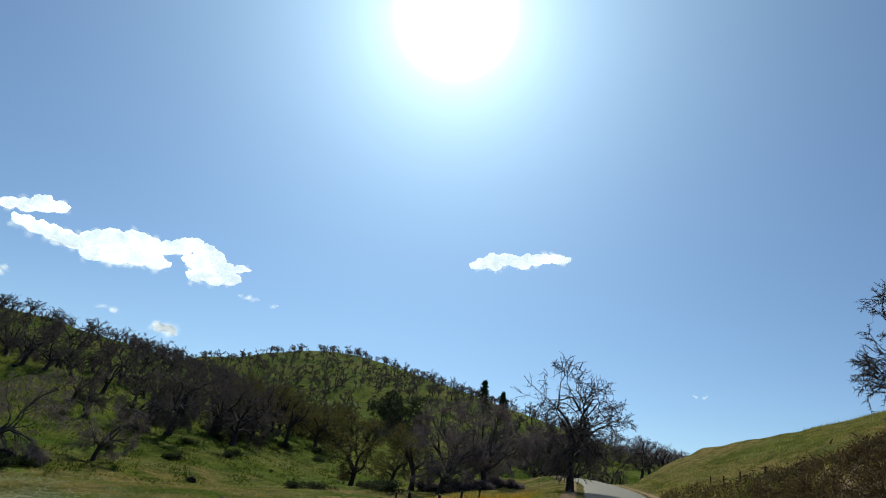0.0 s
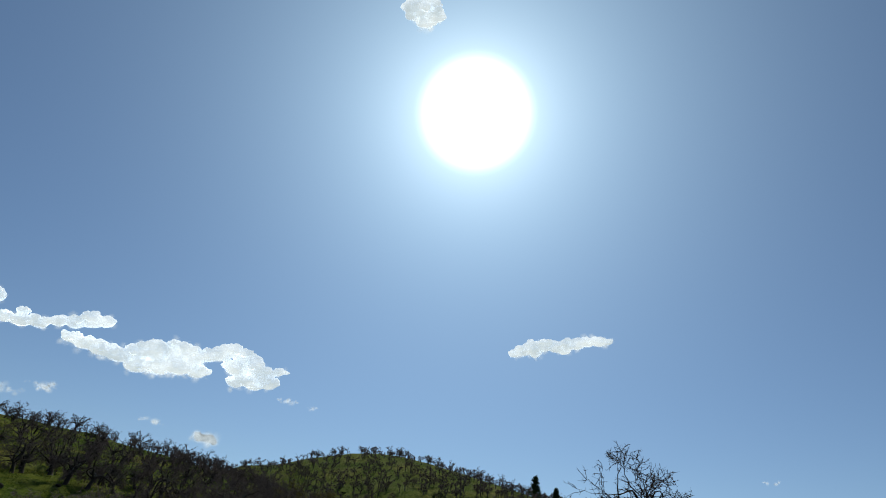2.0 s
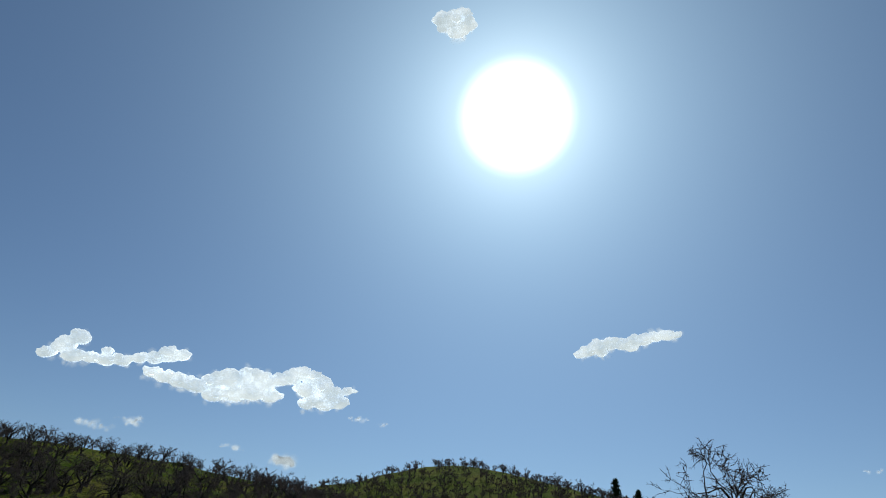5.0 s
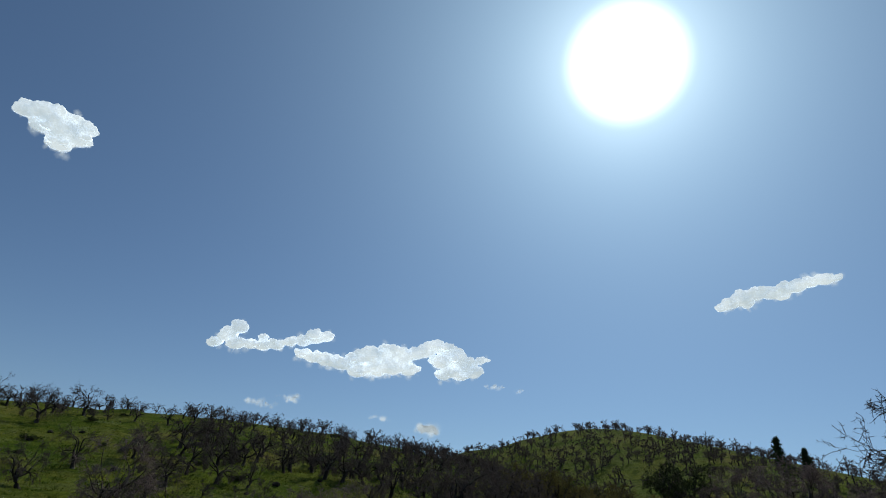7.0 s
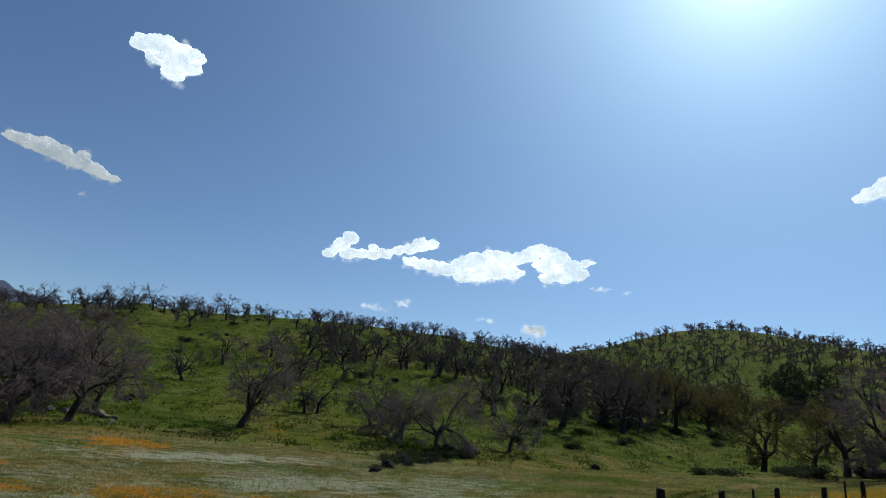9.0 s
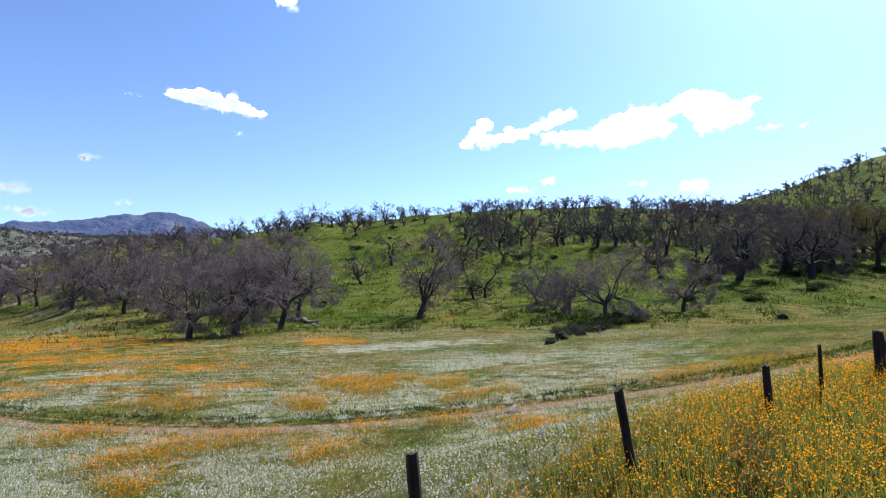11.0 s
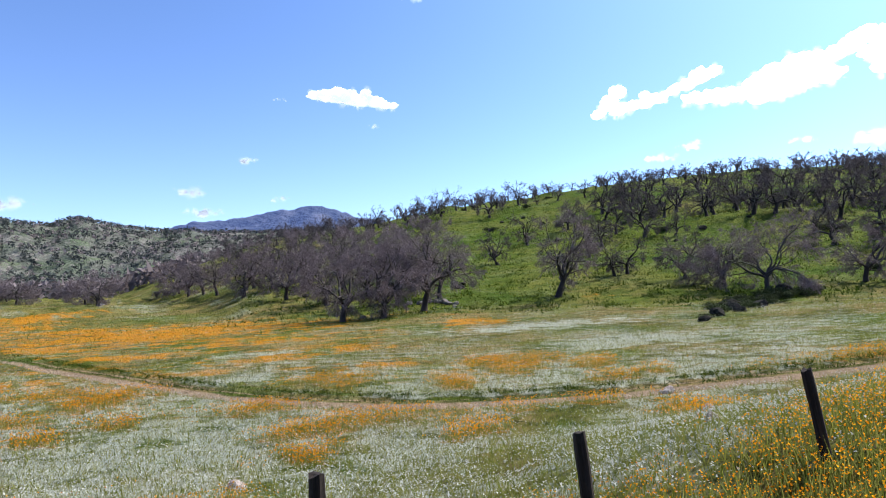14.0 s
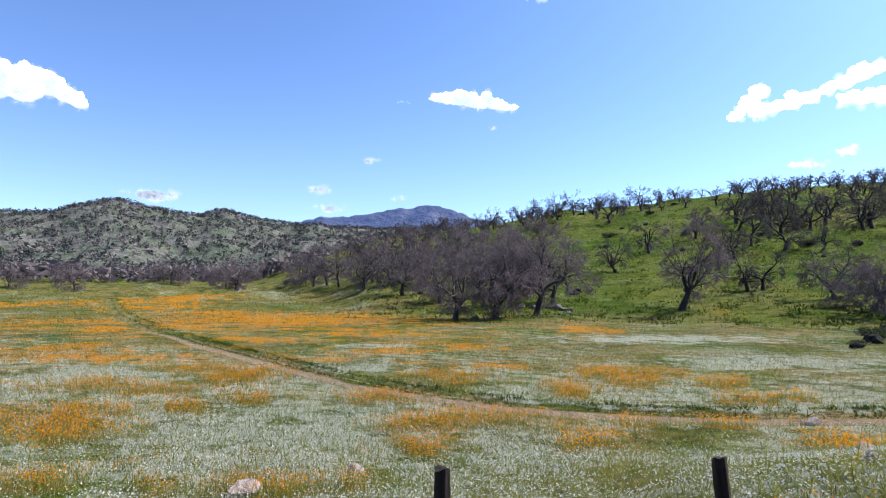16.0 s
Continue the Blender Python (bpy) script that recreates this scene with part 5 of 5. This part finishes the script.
def build_meadow_plants():
    def thin_out(x, y, full, power):
        return in_view(x, y) * np.clip(full / np.hypot(x, y), 0, 1) ** power

    def off_track(x, y):
        return smooth(0.6, 0.85, track_off(x, y) + 9 * (y < 9))

    # poppies on the road's shoulder and in the near drifts
    pts, r = scatter(760000, (-14, 34, 2.2, 24), lambda x, y: np.clip(cover(x, y)[0] * 1.25 - 0.1, 0, 1), 701, lambda x, y: thin_out(x, y, 9, 1.3))
    h = r.uniform(0.10, 0.30, len(pts))
    poppies, white, green, straw = Soup(), Soup(), Soup(), Soup()
    heads(poppies, pts + np.stack([r.normal(0, 0.03, len(pts)), r.normal(0, 0.03, len(pts)), h], 1), r.uniform(0.007, 0.0135, len(pts)) * (1 + 0.8 * smooth(8, 14, pts[:, 1])), 3, 1.0, r)
    tuft(green, pts, h, 2, 0.011, 0.28, r)

    # white flowers of the meadow
    def white_weight(x, y):
        o, w, s, _ = cover(x, y)
        return np.clip(w * 1.0 - 0.06, 0, 1) * (1 - 0.8 * o) * off_track(x, y)
    pts, r = scatter(1000000, (-22, 32, 5.0, 38), lambda x, y: white_weight(x, y), 711, lambda x, y: thin_out(x, y, 11, 1.5))
    h = r.uniform(0.05, 0.13, len(pts))
    heads(white, pts + np.stack([r.normal(0, 0.04, len(pts)), r.normal(0, 0.04, len(pts)), h], 1), r.uniform(0.009, 0.021, len(pts)), 3, 0.3, r)
    tuft(green, pts, h, 1, 0.011, 0.6, r)

    # farther off, whole clumps
    pts, r = scatter(260000, (-60, 60, 18, 74), lambda x, y: white_weight(x, y) * smooth(18, 26, y), 713, lambda x, y: thin_out(x, y, 40, 1.5))
    heads(white, pts + [0, 0, 0.14], r.uniform(0.012, 0.032, len(pts)), 3, 0.4, r)
    pts, r = scatter(200000, (-70, 60, 16, 100), lambda x, y: 0.45 * np.clip(cover(x, y)[0] * 1.2 - 0.15, 0, 1), 714, lambda x, y: thin_out(x, y, 40, 1.2))
    heads(poppies, pts + [0, 0, 0.15], r.uniform(0.014, 0.034, len(pts)), 3, 0.6, r)

    pts, r = scatter(50000, (-60, 130, 55, 175), lambda x, y: np.clip(cover(x, y)[1] * 0.9, 0, 1) * thin_out(x, y, 80, 1.2), 715)
    heads(white, pts + [0, 0, 0.15], r.uniform(0.02, 0.05, len(pts)), 3, 0.4, r)

    # grass between them, in coarser tufts on the far slopes
    def grass_weight(x, y):
        return (np.abs(y - road_mid(x)) > 2.9) * off_track(x, y)
    pts, r = scatter(240000, (-20, 40, -9, 34), lambda x, y: grass_weight(x, y) * thin_out(x, y, 8, 1.4), 721)
    tuft(green, pts, r.uniform(0.05, 0.14, len(pts)), 4, 0.016, 0.85, r)
    pts, r = scatter(110000, (-90, 140, 14, 185), lambda x, y: off_track(x, y) * thin_out(x, y, 60, 1.2) * (0.3 + 0.7 * smooth(-0.3, 0.4, wave(x, y, 37, 7))), 723)
    tuft(green, pts, r.uniform(0.05, 0.12, len(pts)) * (1 + 1.2 * smooth(60, 120, np.hypot(pts[:, 0], pts[:, 1]))), 3, np.repeat(0.022 + 0.05 * smooth(25, 70, np.hypot(pts[:, 0], pts[:, 1])), 3), 1.1, r)
    pts, r = scatter(30000, (18, 95, -45, -5), lambda x, y: np.clip(45 / np.hypot(x, y), 0, 1) * (np.abs(y - road_mid(x)) > 3.2), 725)
    tuft(green, pts, r.uniform(0.12, 0.35, len(pts)), 3, 0.035, 0.5, r)
    pts, r = scatter(50000, (-20, 40, -9, 30), lambda x, y: 0.6 * grass_weight(x, y) * thin_out(x, y, 8, 1.4), 731)
    tuft(straw, pts, r.uniform(0.06, 0.15, len(pts)), 3, 0.009, 0.8, r)
    # tall grass along the track's far side and, thinner, between its ruts
    r = np.random.default_rng(727)
    x = np.concatenate([r.uniform(-14, 34, 4600), r.uniform(-60, -14, 1300)])
    x = x[(r.random(len(x)) > smooth(-14, -62, x)) & (r.random(len(x)) < 0.35 + 0.65 * smooth(-0.4, 0.3, wave(x, x * 0.0, 39, 3)))]
    slope = (track_mid(x + 2) - track_mid(x - 2)) / 4
    off = np.where(r.random(len(x)) < 0.72, r.normal(0.95, 0.13, len(x)), r.normal(0.06, 0.08, len(x)))
    y = track_mid(x) + off * np.sqrt(1 + slope * slope)
    pts = np.stack([x, y, terrain(x, y)], 1)
    lush = Soup()
    tuft(lush, pts, r.uniform(0.05, 0.13, len(pts)), 4, 0.022, 0.8, r)
    # dark weeds, partly in place of shade, in ragged patches on the oak slope and under the hanging oaks
    def weed_weight(x, y):
        patch = wave(x, y, 41, 8, 3) + 0.5 * wave(x, y, 42, 2.2, 2)
        shade = np.exp(-((x - 40) / 6.5) ** 2 - ((y - 48) / 4.5) ** 2)
        return np.clip(0.8 * smooth(0.02, 0.5, patch) * smooth(48, 66, y + 0.35 * x) + 0.9 * shade * smooth(-0.45, 0.2, patch), 0, 1)
    pts, r = scatter(150000, (-12, 135, 34, 180), weed_weight, 729, lambda x, y: thin_out(x, y, 70, 1.2) * (np.abs(y - road_mid(x)) > 9))
    weeds = Soup()
    tuft(weeds, pts, r.uniform(0.12, 0.36, len(pts)), 4, 0.075, 0.6, r)
    tagged(new("slope_weeds", weeds.mesh("slope_weeds", LUSH)), "dark green weeds that darken ragged shady patches of the slope", "weeds", kind="stuff")
    tagged(new("track_grass", lush.mesh("track_grass", LUSH)), "tall dark grass along the farm track", "grass", kind="stuff")
    tagged(new("poppies", poppies.mesh("poppies", POPPY)), "orange and yellow poppies in full flower", "flowers", kind="stuff")
    tagged(new("white_flowers", white.mesh("white_flowers", CREAM)), "small white popcorn flowers across the meadow", "flowers", kind="stuff")
    tagged(new("grass", green.mesh("grass", GRASS)), "fresh green grass and flower stems", "grass", kind="stuff")
    tagged(new("dry_grass", straw.mesh("dry_grass", STRAW)), "pale dry grass stalks among the flowers", "grass", kind="stuff")


build_meadow_plants()


def build_bank_brush():
    """Low dry brush that covers the cut bank across the road."""
    def weigh(x, y):
        off = -(y - road_mid(x))
        return ((off > 3.2) & (off < 9.5)) * (1 - 0.85 * smooth(18, 34, x)) * (0.35 + 0.65 * smooth(-0.3, 0.5, wave(x, y, 35, 3)))
    pts, r = scatter(26000, (7, 46, -12.5, -4), weigh, 741)
    leaf = 12
    n = len(pts)
    size = np.repeat(r.uniform(0.07, 0.26, n), leaf)[:, None]
    at = np.repeat(pts, leaf, 0) + r.normal(0, 0.6, (n * leaf, 3)) * size + size * [0, 0, 0.9]
    soup = Soup()
    soup.blades(at, at + r.normal(0, 0.55, (n * leaf, 3)) * size, size[:, 0] * r.uniform(0.10, 0.28, n * leaf), r)
    stems = at[::3]
    soup.blades(stems - size[::3] * [0, 0, 1.4], stems, 0.02, r)
    tagged(new("bank_brush", soup.mesh("bank_brush", BRUSH)), "low brown brush on the cut bank", "brush", kind="stuff")


build_bank_brush()


def build_dead_weed(x, y, seed):
    """A dry brown weed with bent stalks among the poppies."""
    r = np.random.default_rng(seed)
    soup = Soup()
    for _ in range(60):
        a, reach = r.uniform(0, 6.28), r.uniform(0.08, 0.35)
        tip = np.array([math.cos(a) * reach, math.sin(a) * reach, r.uniform(0.08, 0.34)])
        pts = arc(np.array([0, 0, -0.03]), tip, 0.10, 4, 0.012, r)
        soup.tube(pts, np.linspace(0.005, 0.0015, 5), 3)
        base = pts[r.integers(2, 5, 5)]
        soup.blades(base, base + r.normal(0, 0.04, (5, 3)), 0.008, r)
    ob = new("dead_weed", soup.mesh("dead_weed", STRAW))
    ob.matrix_basis = pose(x, y, ground_at(x, y))
    tagged(ob, "dry pale weed with bent stalks among poppies", "weed", "dry weeds by the road")


build_dead_weed(5.0, 4.3, 801)
build_dead_weed(5.45, 4.55, 802)
build_dead_weed(4.6, 4.0, 803)
